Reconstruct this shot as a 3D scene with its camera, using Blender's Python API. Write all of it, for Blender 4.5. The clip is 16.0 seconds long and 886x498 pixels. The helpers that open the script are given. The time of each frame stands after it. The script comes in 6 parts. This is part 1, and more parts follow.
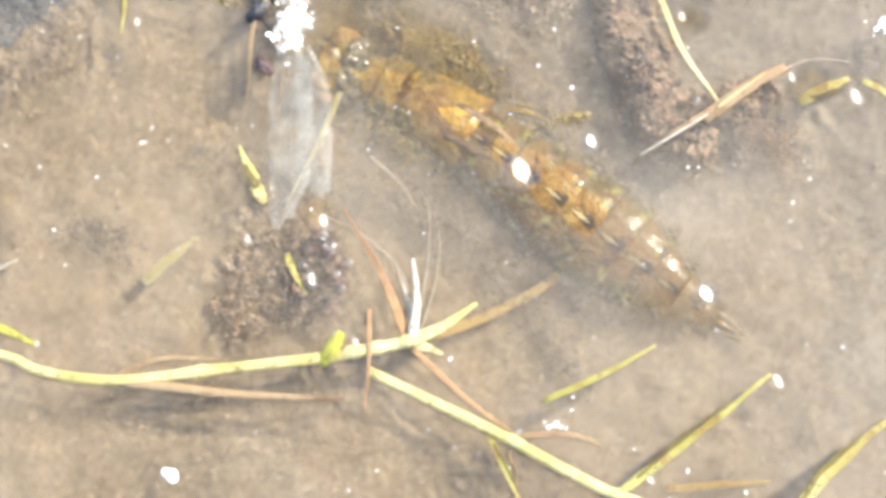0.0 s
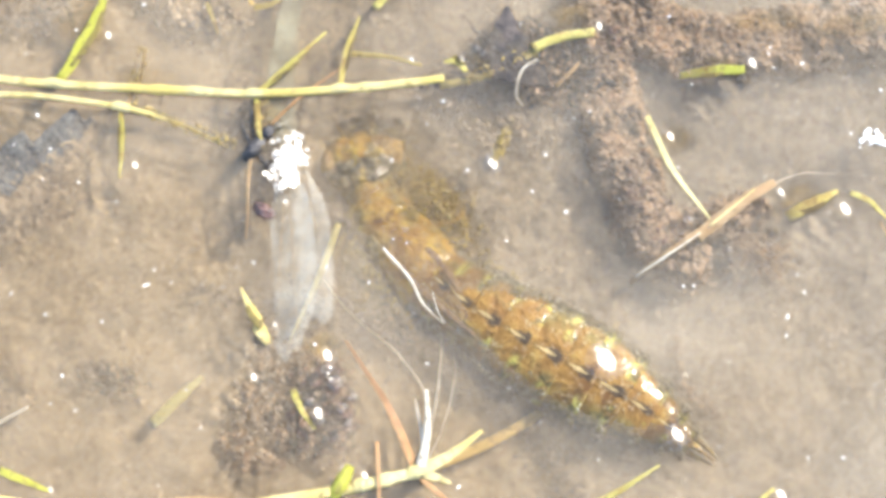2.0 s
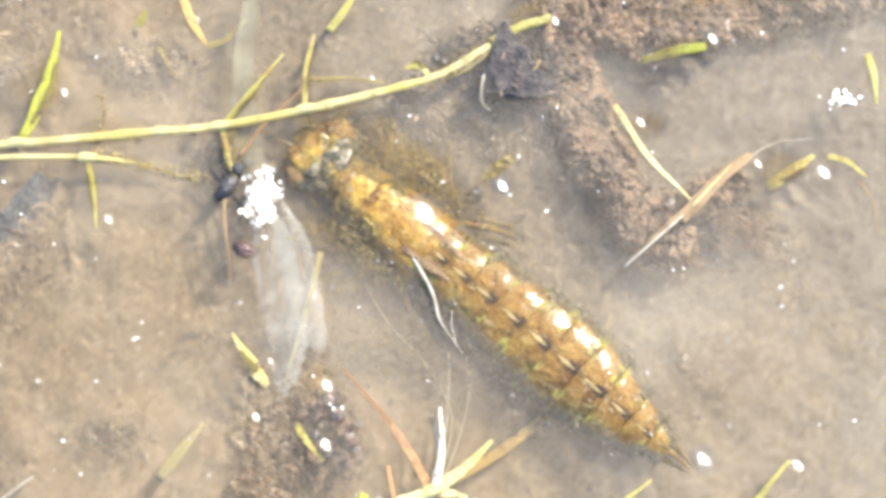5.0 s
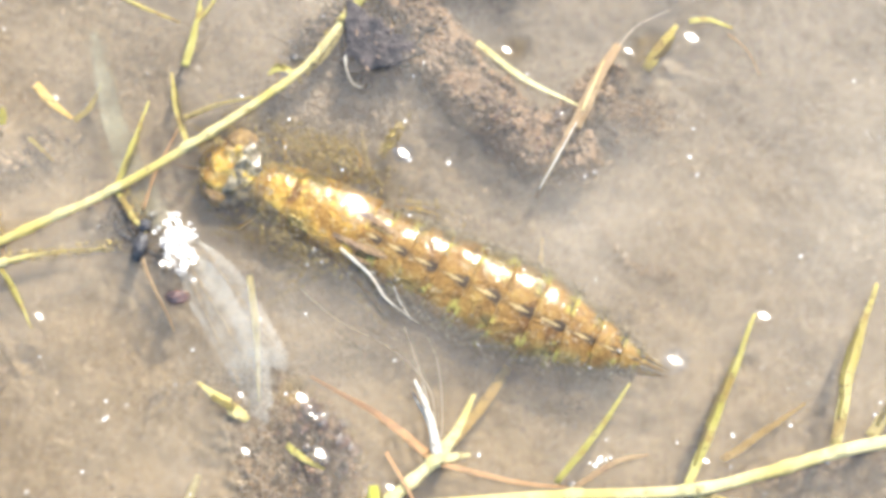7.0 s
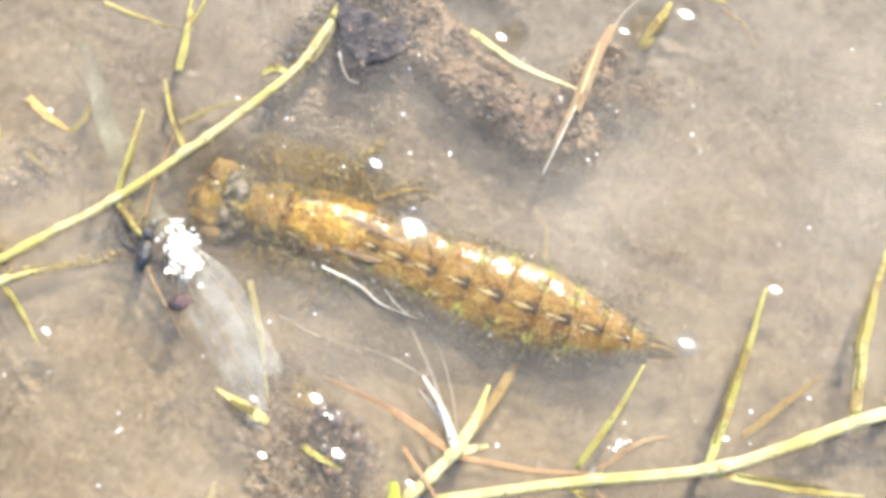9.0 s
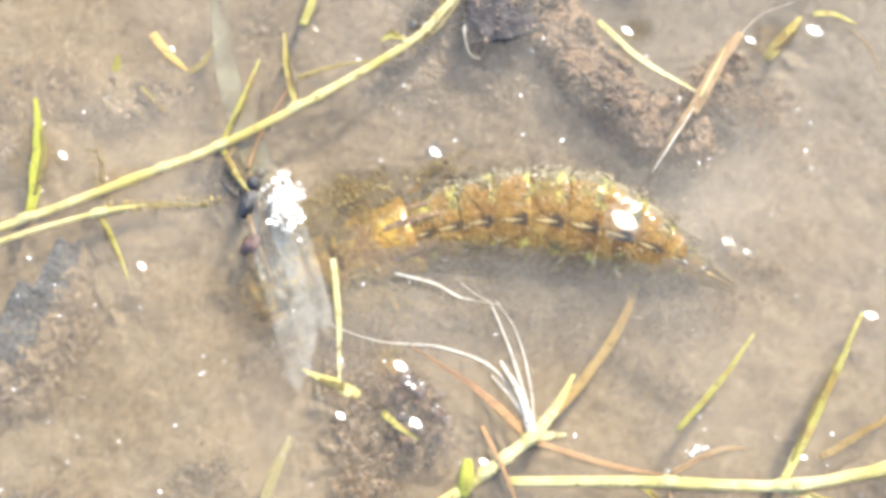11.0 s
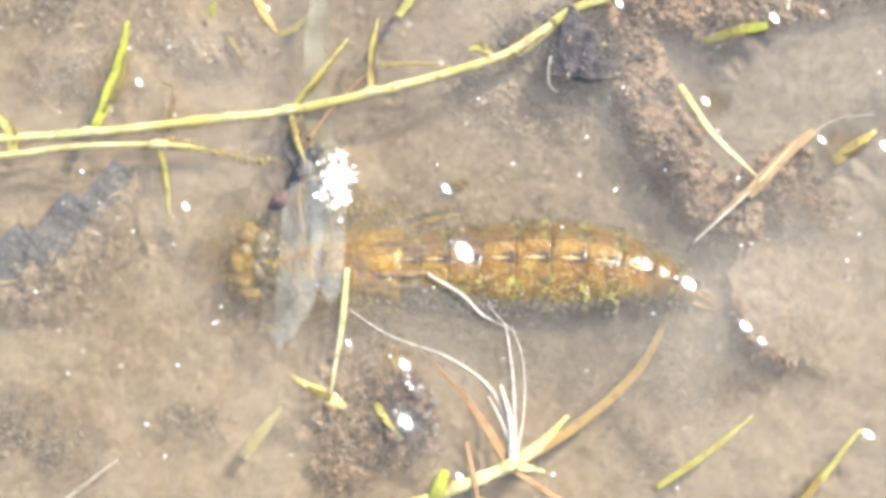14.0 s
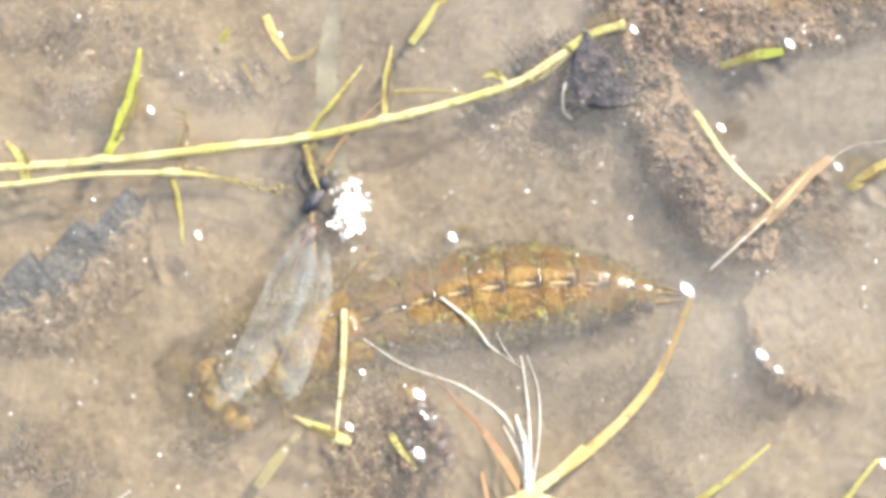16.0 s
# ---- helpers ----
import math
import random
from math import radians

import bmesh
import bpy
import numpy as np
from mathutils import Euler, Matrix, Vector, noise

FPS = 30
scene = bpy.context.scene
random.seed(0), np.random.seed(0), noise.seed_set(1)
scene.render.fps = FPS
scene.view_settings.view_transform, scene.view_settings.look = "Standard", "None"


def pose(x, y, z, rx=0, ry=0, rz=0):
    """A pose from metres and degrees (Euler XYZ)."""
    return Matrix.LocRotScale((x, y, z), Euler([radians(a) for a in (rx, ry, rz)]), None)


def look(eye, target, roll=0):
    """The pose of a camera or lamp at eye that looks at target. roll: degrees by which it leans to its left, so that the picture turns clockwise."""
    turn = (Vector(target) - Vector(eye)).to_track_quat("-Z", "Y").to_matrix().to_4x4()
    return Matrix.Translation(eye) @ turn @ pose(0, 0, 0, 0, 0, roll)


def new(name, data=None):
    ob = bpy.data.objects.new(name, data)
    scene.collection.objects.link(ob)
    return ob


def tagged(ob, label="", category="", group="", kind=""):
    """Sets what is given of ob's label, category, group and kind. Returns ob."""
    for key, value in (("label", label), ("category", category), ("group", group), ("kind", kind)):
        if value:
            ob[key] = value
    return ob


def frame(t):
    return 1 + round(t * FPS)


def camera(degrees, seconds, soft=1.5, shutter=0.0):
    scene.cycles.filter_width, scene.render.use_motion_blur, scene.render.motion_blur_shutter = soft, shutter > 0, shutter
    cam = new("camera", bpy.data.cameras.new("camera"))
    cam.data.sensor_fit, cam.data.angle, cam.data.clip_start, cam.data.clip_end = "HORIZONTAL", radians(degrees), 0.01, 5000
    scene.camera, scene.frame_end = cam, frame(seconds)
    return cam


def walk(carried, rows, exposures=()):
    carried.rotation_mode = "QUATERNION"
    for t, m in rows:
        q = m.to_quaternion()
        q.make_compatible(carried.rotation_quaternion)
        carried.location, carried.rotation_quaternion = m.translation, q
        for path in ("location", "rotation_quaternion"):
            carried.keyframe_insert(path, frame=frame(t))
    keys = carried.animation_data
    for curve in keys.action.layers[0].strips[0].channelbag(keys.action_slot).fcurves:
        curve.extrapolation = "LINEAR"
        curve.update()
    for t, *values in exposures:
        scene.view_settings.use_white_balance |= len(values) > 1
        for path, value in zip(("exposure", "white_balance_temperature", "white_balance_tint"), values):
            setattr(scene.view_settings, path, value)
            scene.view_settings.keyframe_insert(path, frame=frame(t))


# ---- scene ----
MM = 0.001
TILT = 10.0


def view(x, y, k, turn):
    """The camera over the point (x, y) in mm, 160 mm times k away, turned about the vertical."""
    back, a = 0.16 * k * math.sin(radians(TILT)), radians(turn)
    return pose(x * MM + back * math.sin(a), y * MM - back * math.cos(a), 0.16 * k * math.cos(radians(TILT)), TILT, 0, turn)


cam = camera(26.0, 16.0, soft=3.8)
walk(cam, [
    (0.0, view(9.83, -11.11, 0.9761, 14.10)),
    (0.5, view(7.89, -2.87, 0.9865, 12.83)),
    (1.0, view(7.35, -0.32, 1.0094, 12.22)),
    (1.5, view(5.90, -0.63, 1.0005, 12.20)),
    (2.0, view(7.38, -0.54, 1.0035, 11.54)),
    (2.5, view(8.87, -0.76, 0.9973, 10.84)),
    (3.0, view(9.56, 0.54, 0.9958, 11.32)),
    (3.2, view(9.79, 1.21, 1.0006, 10.63)),
    (5.3, view(9.96, 0.47, 0.9944, 0.53)),
    (5.5, view(12.41, -0.30, 0.9876, -2.73)),
    (6.0, view(12.58, -5.73, 0.9698, -10.23)),
    (6.5, view(15.41, -6.67, 0.9855, -14.54)),
    (7.0, view(14.40, -2.34, 1.0044, -15.70)),
    (7.5, view(13.37, 0.77, 1.0125, -17.29)),
    (8.0, view(13.84, 0.57, 1.0080, -17.95)),
    (8.2, view(13.06, -1.67, 1.0050, -18.23)),
    (10.3, view(14.52, -3.27, 0.9914, -19.17)),
    (10.5, view(10.73, -1.85, 0.9913, -17.22)),
    (11.0, view(5.20, -2.38, 0.9943, -11.76)),
    (11.5, view(0.65, -1.05, 1.0018, -5.85)),
    (12.0, view(-1.38, -2.10, 0.9981, -1.79)),
    (12.5, view(0.00, 0.00, 1.0000, 0.00)),
    (13.0, view(-0.17, -0.32, 1.0008, 1.52)),
    (13.5, view(2.09, -0.19, 1.0086, 2.55)),
    (14.0, view(2.49, -1.23, 1.0133, 2.99)),
    (14.5, view(3.15, -1.16, 1.0175, 3.33)),
    (15.0, view(-0.07, -0.54, 1.0140, 3.37)),
    (15.5, view(0.07, 0.14, 1.0121, 2.95)),
    (16.0, view(1.17, 1.13, 1.0096, 2.88)),
], exposures=[(0.0, 2.2), (16.0, 2.2)])

# ---- light ----
SUN = Vector((0.50, 0.55, 0.67)).normalized()
world = bpy.data.worlds.new("sky")
scene.world = world
world.use_nodes = True
wt = world.node_tree
sky = wt.nodes.new("ShaderNodeTexSky")
sky.sky_type, sky.sun_disc = "NISHITA", False
sky.sun_elevation, sky.sun_rotation = math.asin(SUN.z), math.atan2(SUN.x, SUN.y)
wt.links.new(sky.outputs[0], wt.nodes["Background"].inputs[0])
wt.nodes["Background"].inputs[1].default_value = 0.15
lamp = bpy.data.lights.new("sun", "SUN")
lamp.energy, lamp.angle, lamp.color = 3.0, radians(0.5), (1.0, 0.93, 0.80)
sun = new("sun", lamp)
sun.matrix_world = look(SUN * 2.0, (0, 0, 0))


# ---- materials ----
class Nodes:
    """A small builder of node materials."""

    each = False  # whether every object that wears the material has marks of its own

    def __init__(self, name):
        self.mat = bpy.data.materials.new(name)
        self.mat.use_nodes = True
        self.t = self.mat.node_tree
        self.bsdf = self.t.nodes["Principled BSDF"]
        self.out = self.t.nodes["Material Output"]

    def node(self, kind, **inputs):
        n = self.t.nodes.new(kind)
        for k, v in inputs.items():
            self.put(n.inputs[k.replace("_", " ")], v)
        return n

    def put(self, socket, v):
        if isinstance(v, bpy.types.NodeSocket):
            self.t.links.new(v, socket)
        elif isinstance(v, tuple) and len(v) == 3 and socket.type == "RGBA":
            socket.default_value = (*v, 1)
        else:
            socket.default_value = v

    def coords(self, which="Object"):
        return self.t.nodes.new("ShaderNodeTexCoord").outputs[which]

    def noise(self, scale, detail=4, rough=0.6, stretch=None, which="Object", warp=0.0):
        c = self.coords(which)
        if stretch:
            m = self.node("ShaderNodeMapping", Vector=c)
            m.inputs["Scale"].default_value = stretch
            c = m.outputs[0]
        n = self.node("ShaderNodeTexNoise", Vector=c, Scale=scale, Detail=detail, Roughness=rough, Distortion=warp)
        if self.each:
            n.noise_dimensions = "4D"
            self.put(n.inputs["W"], self.math("MULTIPLY", self.t.nodes.new("ShaderNodeObjectInfo").outputs["Random"], 60.0))
        return n.outputs["Fac"]

    def math(self, op, a, b=0.0, c=0.0):
        n = self.t.nodes.new("ShaderNodeMath")
        n.operation = op
        for i, v in enumerate((a, b, c)):
            self.put(n.inputs[i], v)
        return n.outputs[0]

    def step(self, v, lo, hi):
        n = self.t.nodes.new("ShaderNodeMapRange")
        n.interpolation_type = "SMOOTHSTEP"
        self.put(n.inputs[0], v)
        n.inputs[1].default_value, n.inputs[2].default_value = lo, hi
        return n.outputs[0]

    def ramp(self, v, *stops):
        n = self.t.nodes.new("ShaderNodeValToRGB")
        e = n.color_ramp.elements
        while len(e) < len(stops):
            e.new(0.5)
        for el, (p, c) in zip(e, stops):
            el.position, el.color = p, (*c, 1)
        self.put(n.inputs[0], v)
        return n.outputs[0]

    def mix(self, f, a, b):
        n = self.t.nodes.new("ShaderNodeMix")
        n.data_type = "RGBA"
        self.put(n.inputs[0], f)
        self.put(n.inputs[6], a)
        self.put(n.inputs[7], b)
        return n.outputs[2]

    def sky_glare(self):
        """Where the sky's glare is painted into mud and silt: greyer towards the debris."""
        p = self.node("ShaderNodeSeparateXYZ", Vector=self.coords("Object"))
        way = self.math("MULTIPLY_ADD", p.outputs[1], 1.2, p.outputs[0])
        return self.step(self.math("ADD", way, self.math("MULTIPLY_ADD", self.noise(60, 4, 0.6), 0.09, -0.045)), -0.016, 0.055)

    def bump(self, height, mm, strength=1.0, after=None):
        n = self.node("ShaderNodeBump", Height=height, Strength=strength, Distance=mm * MM)
        if after is not None:
            self.put(n.inputs["Normal"], after)
        return n.outputs[0]

    def done(self, colour=None, rough=0.6, normal=None, coat=0.0, coat_rough=0.1, spec=0.5):
        b = self.bsdf.inputs
        if colour is not None:
            self.put(b["Base Color"], colour)
        self.put(b["Roughness"], rough)
        self.put(b["Coat Weight"], coat)
        self.put(b["Coat Roughness"], coat_rough)
        self.put(b["Specular IOR Level"], spec)
        if normal is not None:
            self.put(b["Normal"], normal)
            if coat:
                self.put(b["Coat Normal"], normal)
        return self.mat

    def mixed(self, f, a, b):
        n = self.t.nodes.new("ShaderNodeMixShader")
        self.put(n.inputs[0], f)
        self.t.links.new(a, n.inputs[1])
        self.t.links.new(b, n.inputs[2])
        return n.outputs[0]

    def surface(self, shader):
        self.t.links.new(shader, self.out.inputs["Surface"])
        return self.mat


def mud_material():
    n = Nodes("mud")
    big = n.noise(45, 3, 0.5)
    mid = n.noise(560, 6, 0.75, warp=0.6)
    fine = n.noise(2900, 5, 0.75)
    c = n.ramp(mid, (0.36, (0.18, 0.135, 0.085)), (0.5, (0.34, 0.265, 0.17)), (0.62, (0.45, 0.36, 0.24)))
    c = n.mix(n.step(big, 0.35, 0.7), c, n.ramp(fine, (0.38, (0.22, 0.165, 0.105)), (0.62, (0.45, 0.355, 0.235))))
    # sky glare on the far side, painted in as greyer mud
    c = n.mix(n.math("MULTIPLY", n.sky_glare(), 0.45), c, n.ramp(fine, (0.38, (0.25, 0.222, 0.182)), (0.62, (0.43, 0.385, 0.325))))
    gran = n.noise(1150, 5, 0.7, warp=0.9)
    c = n.mix(n.math("MULTIPLY", n.step(gran, 0.52, 0.62), 0.75), c, (0.16, 0.122, 0.082))
    c = n.mix(n.math("MULTIPLY", n.math("SUBTRACT", 1.0, n.step(gran, 0.36, 0.45)), 0.5), c, (0.50, 0.41, 0.28))
    height = n.node("ShaderNodeSeparateXYZ", Vector=n.t.nodes.new("ShaderNodeNewGeometry").outputs["Position"]).outputs[2]
    rot = n.step(n.math("ADD", height, n.math("MULTIPLY_ADD", mid, 0.008, -0.004)), -0.0037, -0.0027)
    # brown rot; its darkest stop paints shade into pits between the lumps
    c = n.mix(n.math("MULTIPLY", rot, 0.85), c, n.ramp(n.noise(950, 6, 0.75, warp=1.2), (0.38, (0.06, 0.045, 0.038)), (0.46, (0.19, 0.13, 0.082)), (0.54, (0.29, 0.205, 0.13)), (0.64, (0.38, 0.285, 0.19))))
    c = n.mix(n.step(height, -0.0005, 0.004), c, n.ramp(gran, (0.38, (0.045, 0.033, 0.023)), (0.62, (0.12, 0.09, 0.06))))
    return n.done(c, 0.8, n.bump(fine, 0.35, 1.0, n.bump(mid, 1.6, 1.0)))


def silt_haze_material(name, lo, hi, size):
    """Half-clear diffuse colour that stands for the haze of fine mud in water: clouds, with small flocs in them."""
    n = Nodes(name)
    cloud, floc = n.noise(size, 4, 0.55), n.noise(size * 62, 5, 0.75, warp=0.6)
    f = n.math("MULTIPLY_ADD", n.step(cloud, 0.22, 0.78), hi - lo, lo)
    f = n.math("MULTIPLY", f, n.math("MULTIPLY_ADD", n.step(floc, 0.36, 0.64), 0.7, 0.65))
    d = n.node("ShaderNodeBsdfDiffuse", Color=n.mix(n.math("MULTIPLY", n.sky_glare(), 0.75), n.ramp(floc, (0.39, (0.35, 0.258, 0.15)), (0.61, (0.60, 0.472, 0.31))), n.ramp(floc, (0.39, (0.31, 0.272, 0.22)), (0.61, (0.54, 0.486, 0.41)))))
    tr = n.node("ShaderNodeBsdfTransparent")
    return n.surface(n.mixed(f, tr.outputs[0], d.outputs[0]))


def water_material():
    n = Nodes("water")
    tr = n.node("ShaderNodeBsdfTransparent", Color=(0.99, 0.98, 0.95))
    film = n.node("ShaderNodeBsdfDiffuse", Color=(0.54, 0.465, 0.355))
    # diffuse veil: milky haze and glare put into the surface's colour
    veil = n.mixed(n.math("MULTIPLY", n.step(n.noise(55, 4, 0.6), 0.25, 0.8), 0.125), tr.outputs[0], film.outputs[0])
    ripple = n.bump(n.noise(260, 3, 0.5), 0.03, 0.5)
    gl = n.node("ShaderNodeBsdfGlossy", Roughness=0.19, Normal=ripple)
    fr = n.node("ShaderNodeFresnel", IOR=1.33, Normal=ripple)
    return n.surface(n.mixed(fr.outputs[0], veil, gl.outputs[0]))


def blade_material(name, light, deep, old, age=0.55, lucent=0.25):
    """Grass: fine streaks along the blade, yellowed and brown stretches, dark flecks."""
    n = Nodes(name)
    streak = n.noise(7, 5, 0.7, (1.0, 9, 1), "UV")
    blot, patch, fleck = n.noise(420, 5, 0.7, warp=0.5), n.noise(130, 3, 0.6), n.noise(1500, 4, 0.7)
    c = n.mix(n.step(n.math("MULTIPLY_ADD", patch, 0.9, n.math("MULTIPLY", streak, 0.6)), 0.6, 0.92), deep, light)
    c = n.mix(n.math("MULTIPLY", n.step(blot, age - 0.03, age + 0.08), 0.8), c, old)
    c = n.mix(n.math("MULTIPLY", n.step(fleck, 0.56, 0.66), 0.65), c, (0.15, 0.095, 0.03))
    n.done(c, 0.42, n.bump(fleck, 0.1, 0.7, n.bump(streak, 0.2, 0.9)), coat=0.5, coat_rough=0.3)
    tl = n.node("ShaderNodeBsdfTranslucent", Color=c)
    return n.surface(n.mixed(lucent, n.bsdf.outputs[0], tl.outputs[0]))


def plain_material(name, a, b, scale, rough=0.6, relief=0.15, coat=0.0):
    n = Nodes(name)
    f, g = n.noise(scale, 5, 0.65), n.noise(scale * 4.5, 3, 0.6)
    c = n.mix(n.step(f, 0.3, 0.7), a, b)
    return n.done(c, rough, n.bump(g, relief * 0.5, 0.8, n.bump(f, relief, 0.9)), coat=coat)


def flake_material(name, *colours, rough=0.75, own_patch=0.0):
    """Rotten scraps: each one has its own colour, the more so the less own_patch says that they keep to patches of one colour."""
    n = Nodes(name)
    r = n.t.nodes.new("ShaderNodeNewGeometry").outputs["Random Per Island"]
    patch = n.step(n.noise(560, 5, 0.7, warp=0.7), 0.36, 0.64)
    pick = n.math("MULTIPLY_ADD", patch, own_patch, n.math("MULTIPLY", r, 1.0 - own_patch))
    c = n.ramp(pick, *[(i / (len(colours) - 1), k) for i, k in enumerate(colours)])
    g = n.noise(1500, 4, 0.7)
    c = n.mix(n.math("MULTIPLY", n.step(g, 0.4, 0.72), 0.6), c, n.ramp(r, (0, (0.18, 0.13, 0.085)), (1, (0.30, 0.225, 0.15))))
    return n.done(c, rough, n.bump(g, 0.25, 0.9))


def silted_leaf_material(name, lo, hi):
    """A dark wet leaf; past its edge mud has settled on it in lumps."""
    n = Nodes(name)
    v = n.node("ShaderNodeSeparateXYZ", Vector=n.coords("UV")).outputs[1]
    f, g = n.noise(900, 5, 0.7, warp=0.7), n.noise(2400, 4, 0.7)
    dark = n.ramp(g, (0.38, (0.075, 0.08, 0.085)), (0.62, (0.17, 0.17, 0.165)))
    mud = n.ramp(f, (0.40, (0.12, 0.092, 0.065)), (0.5, (0.26, 0.20, 0.138)), (0.62, (0.41, 0.325, 0.225)))
    on = n.step(n.math("ADD", n.step(v, lo, hi), n.math("MULTIPLY_ADD", f, 3.0, -1.6)), 0.2, 0.55)
    return n.done(n.mix(on, dark, mud), 0.7, n.bump(g, 0.2, 0.8, n.bump(f, 0.9, 1.0)))


def cuticle_material(name, marked):
    """The nymph's wet skin: ochre and tan mottling with clinging mud; the marked rings carry slim cream spindles edged with black
    along the back, and rows of yellow-green flecks before each hind margin."""
    n = Nodes(name)
    n.each = True
    sep = n.node("ShaderNodeSeparateXYZ", Vector=n.coords("UV"))
    u, v = sep.outputs[0], sep.outputs[1]
    f, g = n.noise(430, 5, 0.65, warp=0.5), n.noise(2100, 4, 0.7)
    if marked:
        c = n.ramp(f, (0.32, (0.074, 0.033, 0.008)), (0.44, (0.126, 0.063, 0.013)), (0.55, (0.168, 0.092, 0.020)), (0.68, (0.21, 0.13, 0.032)))
    else:
        c = n.ramp(f, (0.32, (0.11, 0.048, 0.008)), (0.44, (0.20, 0.10, 0.014)), (0.55, (0.29, 0.165, 0.024)), (0.66, (0.38, 0.245, 0.045)))
    d = n.math("ABSOLUTE", n.math("SUBTRACT", v, 0.5))
    c = n.mix(n.math("MULTIPLY", n.step(n.noise(1150, 4, 0.7), 0.52, 0.66), 0.55 if marked else 0.45), c, (0.06, 0.034, 0.012))
    olive = n.math("MULTIPLY", n.step(d, 0.04, 0.12), n.step(n.noise(330, 4, 0.65, warp=0.4), 0.44, 0.6))
    c = n.mix(n.math("MULTIPLY", olive, 0.85), c, n.ramp(g, (0.4, (0.06, 0.048, 0.014)), (0.6, (0.155, 0.122, 0.038))))
    dust = n.step(n.noise(1700, 5, 0.75), 0.53, 0.66)
    c = n.mix(n.math("MULTIPLY", dust, 0.75), c, (0.26, 0.205, 0.12))
    rim = 0.09 if marked else 0.18
    grit = n.math("ADD", n.step(d, rim, rim + 0.13), n.math("MULTIPLY_ADD", n.noise(820, 5, 0.75), 1.9, -1.15))
    c = n.mix(n.math("MULTIPLY", n.step(grit, 0.1, 0.6), 0.85), c, n.ramp(g, (0.40, (0.048, 0.042, 0.028)), (0.60, (0.185, 0.16, 0.105))))
    if not marked:
        c = n.mix(n.math("MULTIPLY", n.step(n.noise(640, 4, 0.65), 0.55, 0.64), 0.8), c, (0.38, 0.26, 0.04))
    if marked:
        wob = n.math("MULTIPLY_ADD", n.noise(1500, 4, 0.7), 0.03, -0.015)
        row = n.math("MULTIPLY", n.step(d, 0.045, 0.075), n.math("SUBTRACT", 1.0, n.step(d, 0.17, 0.23)))
        hind = n.math("ADD", n.step(u, 0.62, 0.78), n.math("SUBTRACT", 1.0, n.step(u, 0.04, 0.16)))
        fleck = n.math("MULTIPLY", row, n.math("MULTIPLY", hind, n.step(n.noise(760, 3, 0.6), 0.48, 0.56)))
        c = n.mix(n.math("MULTIPLY", fleck, 0.62), c, (0.29, 0.265, 0.06))
        spots = n.math("MULTIPLY", row, n.math("MULTIPLY", n.step(u, 0.5, 0.75), n.step(n.noise(1250, 3, 0.6), 0.52, 0.58)))
        c = n.mix(n.math("MULTIPLY", spots, 0.8), c, (0.055, 0.045, 0.018))
        late = n.math("MULTIPLY", n.step(u, 0.3, 0.74), n.math("SUBTRACT", 1.0, n.step(u, 0.84, 0.99)))
        black = n.math("SUBTRACT", 1.0, n.step(n.math("SUBTRACT", n.math("MULTIPLY_ADD", wob, 1.6, d), n.math("MULTIPLY_ADD", late, 0.014, 0.001)), -0.003, 0.012))
        c = n.mix(n.math("MULTIPLY", black, n.math("MULTIPLY_ADD", late, 0.45, 0.5)), c, (0.032, 0.022, 0.012))
        spindle = n.math("SUBTRACT", 1.0, n.math("MULTIPLY", n.math("ABSOLUTE", n.math("SUBTRACT", u, 0.5)), 3.0))
        cream = n.math("SUBTRACT", 1.0, n.step(n.math("SUBTRACT", n.math("MULTIPLY_ADD", wob, 0.3, d), n.math("MULTIPLY", spindle, 0.0075)), -0.003, 0.002))
        c = n.mix(n.math("MULTIPLY", cream, n.step(spindle, 0.02, 0.3)), c, (0.27, 0.195, 0.085))
    n.done(c, 0.55, n.bump(g, 0.35, 0.9, n.bump(f, 0.8 if marked else 1.1, 0.9)), coat=0.34 if marked else 0.6, coat_rough=0.14, spec=0.15)
    n.put(n.bsdf.inputs["Coat Normal"], n.bump(n.noise(650 if marked else 700, 4, 0.6, warp=0.4), 0.2 if marked else 0.3, 0.9))
    return n.mat


def wing_material(name, lo, hi, dull=1.0):
    n = Nodes(name)
    f = n.noise(420, 5, 0.6, warp=0.4)
    c = n.ramp(f, (0.36, (0.40, 0.39, 0.335 * dull)), (0.64, (0.52, 0.505, 0.435 * dull)))
    n.done(c, 0.4, n.bump(f, 0.05, 0.7), coat=0.05, coat_rough=0.3)
    tr = n.node("ShaderNodeBsdfTransparent")
    return n.surface(n.mixed(n.math("MULTIPLY_ADD", n.step(f, 0.35, 0.65), hi - lo, lo), tr.outputs[0], n.bsdf.outputs[0]))


def brown_film_material(name, lo, hi, most):
    """Brown half-clear film, clear in patches and thinning to its rim: weed slime, and painted halos of shade."""
    n = Nodes(name)
    n.each = True
    rim = n.math("SUBTRACT", 1.0, n.step(n.node("ShaderNodeSeparateXYZ", Vector=n.coords("UV")).outputs[0], 0.35, 1.0))
    f = n.noise(520, 5, 0.7, warp=0.6)
    d = n.node("ShaderNodeBsdfDiffuse", Color=n.ramp(n.noise(1300, 4, 0.7), (0.4, lo), (0.6, hi)))
    tr = n.node("ShaderNodeBsdfTransparent", Color=(0.93, 0.86, 0.70))
    tint = n.mixed(n.math("MULTIPLY", rim, 0.8), n.node("ShaderNodeBsdfTransparent").outputs[0], tr.outputs[0])
    return n.surface(n.mixed(n.math("MULTIPLY", rim, n.math("MULTIPLY", n.step(f, 0.36, 0.66), most)), tint, d.outputs[0]))


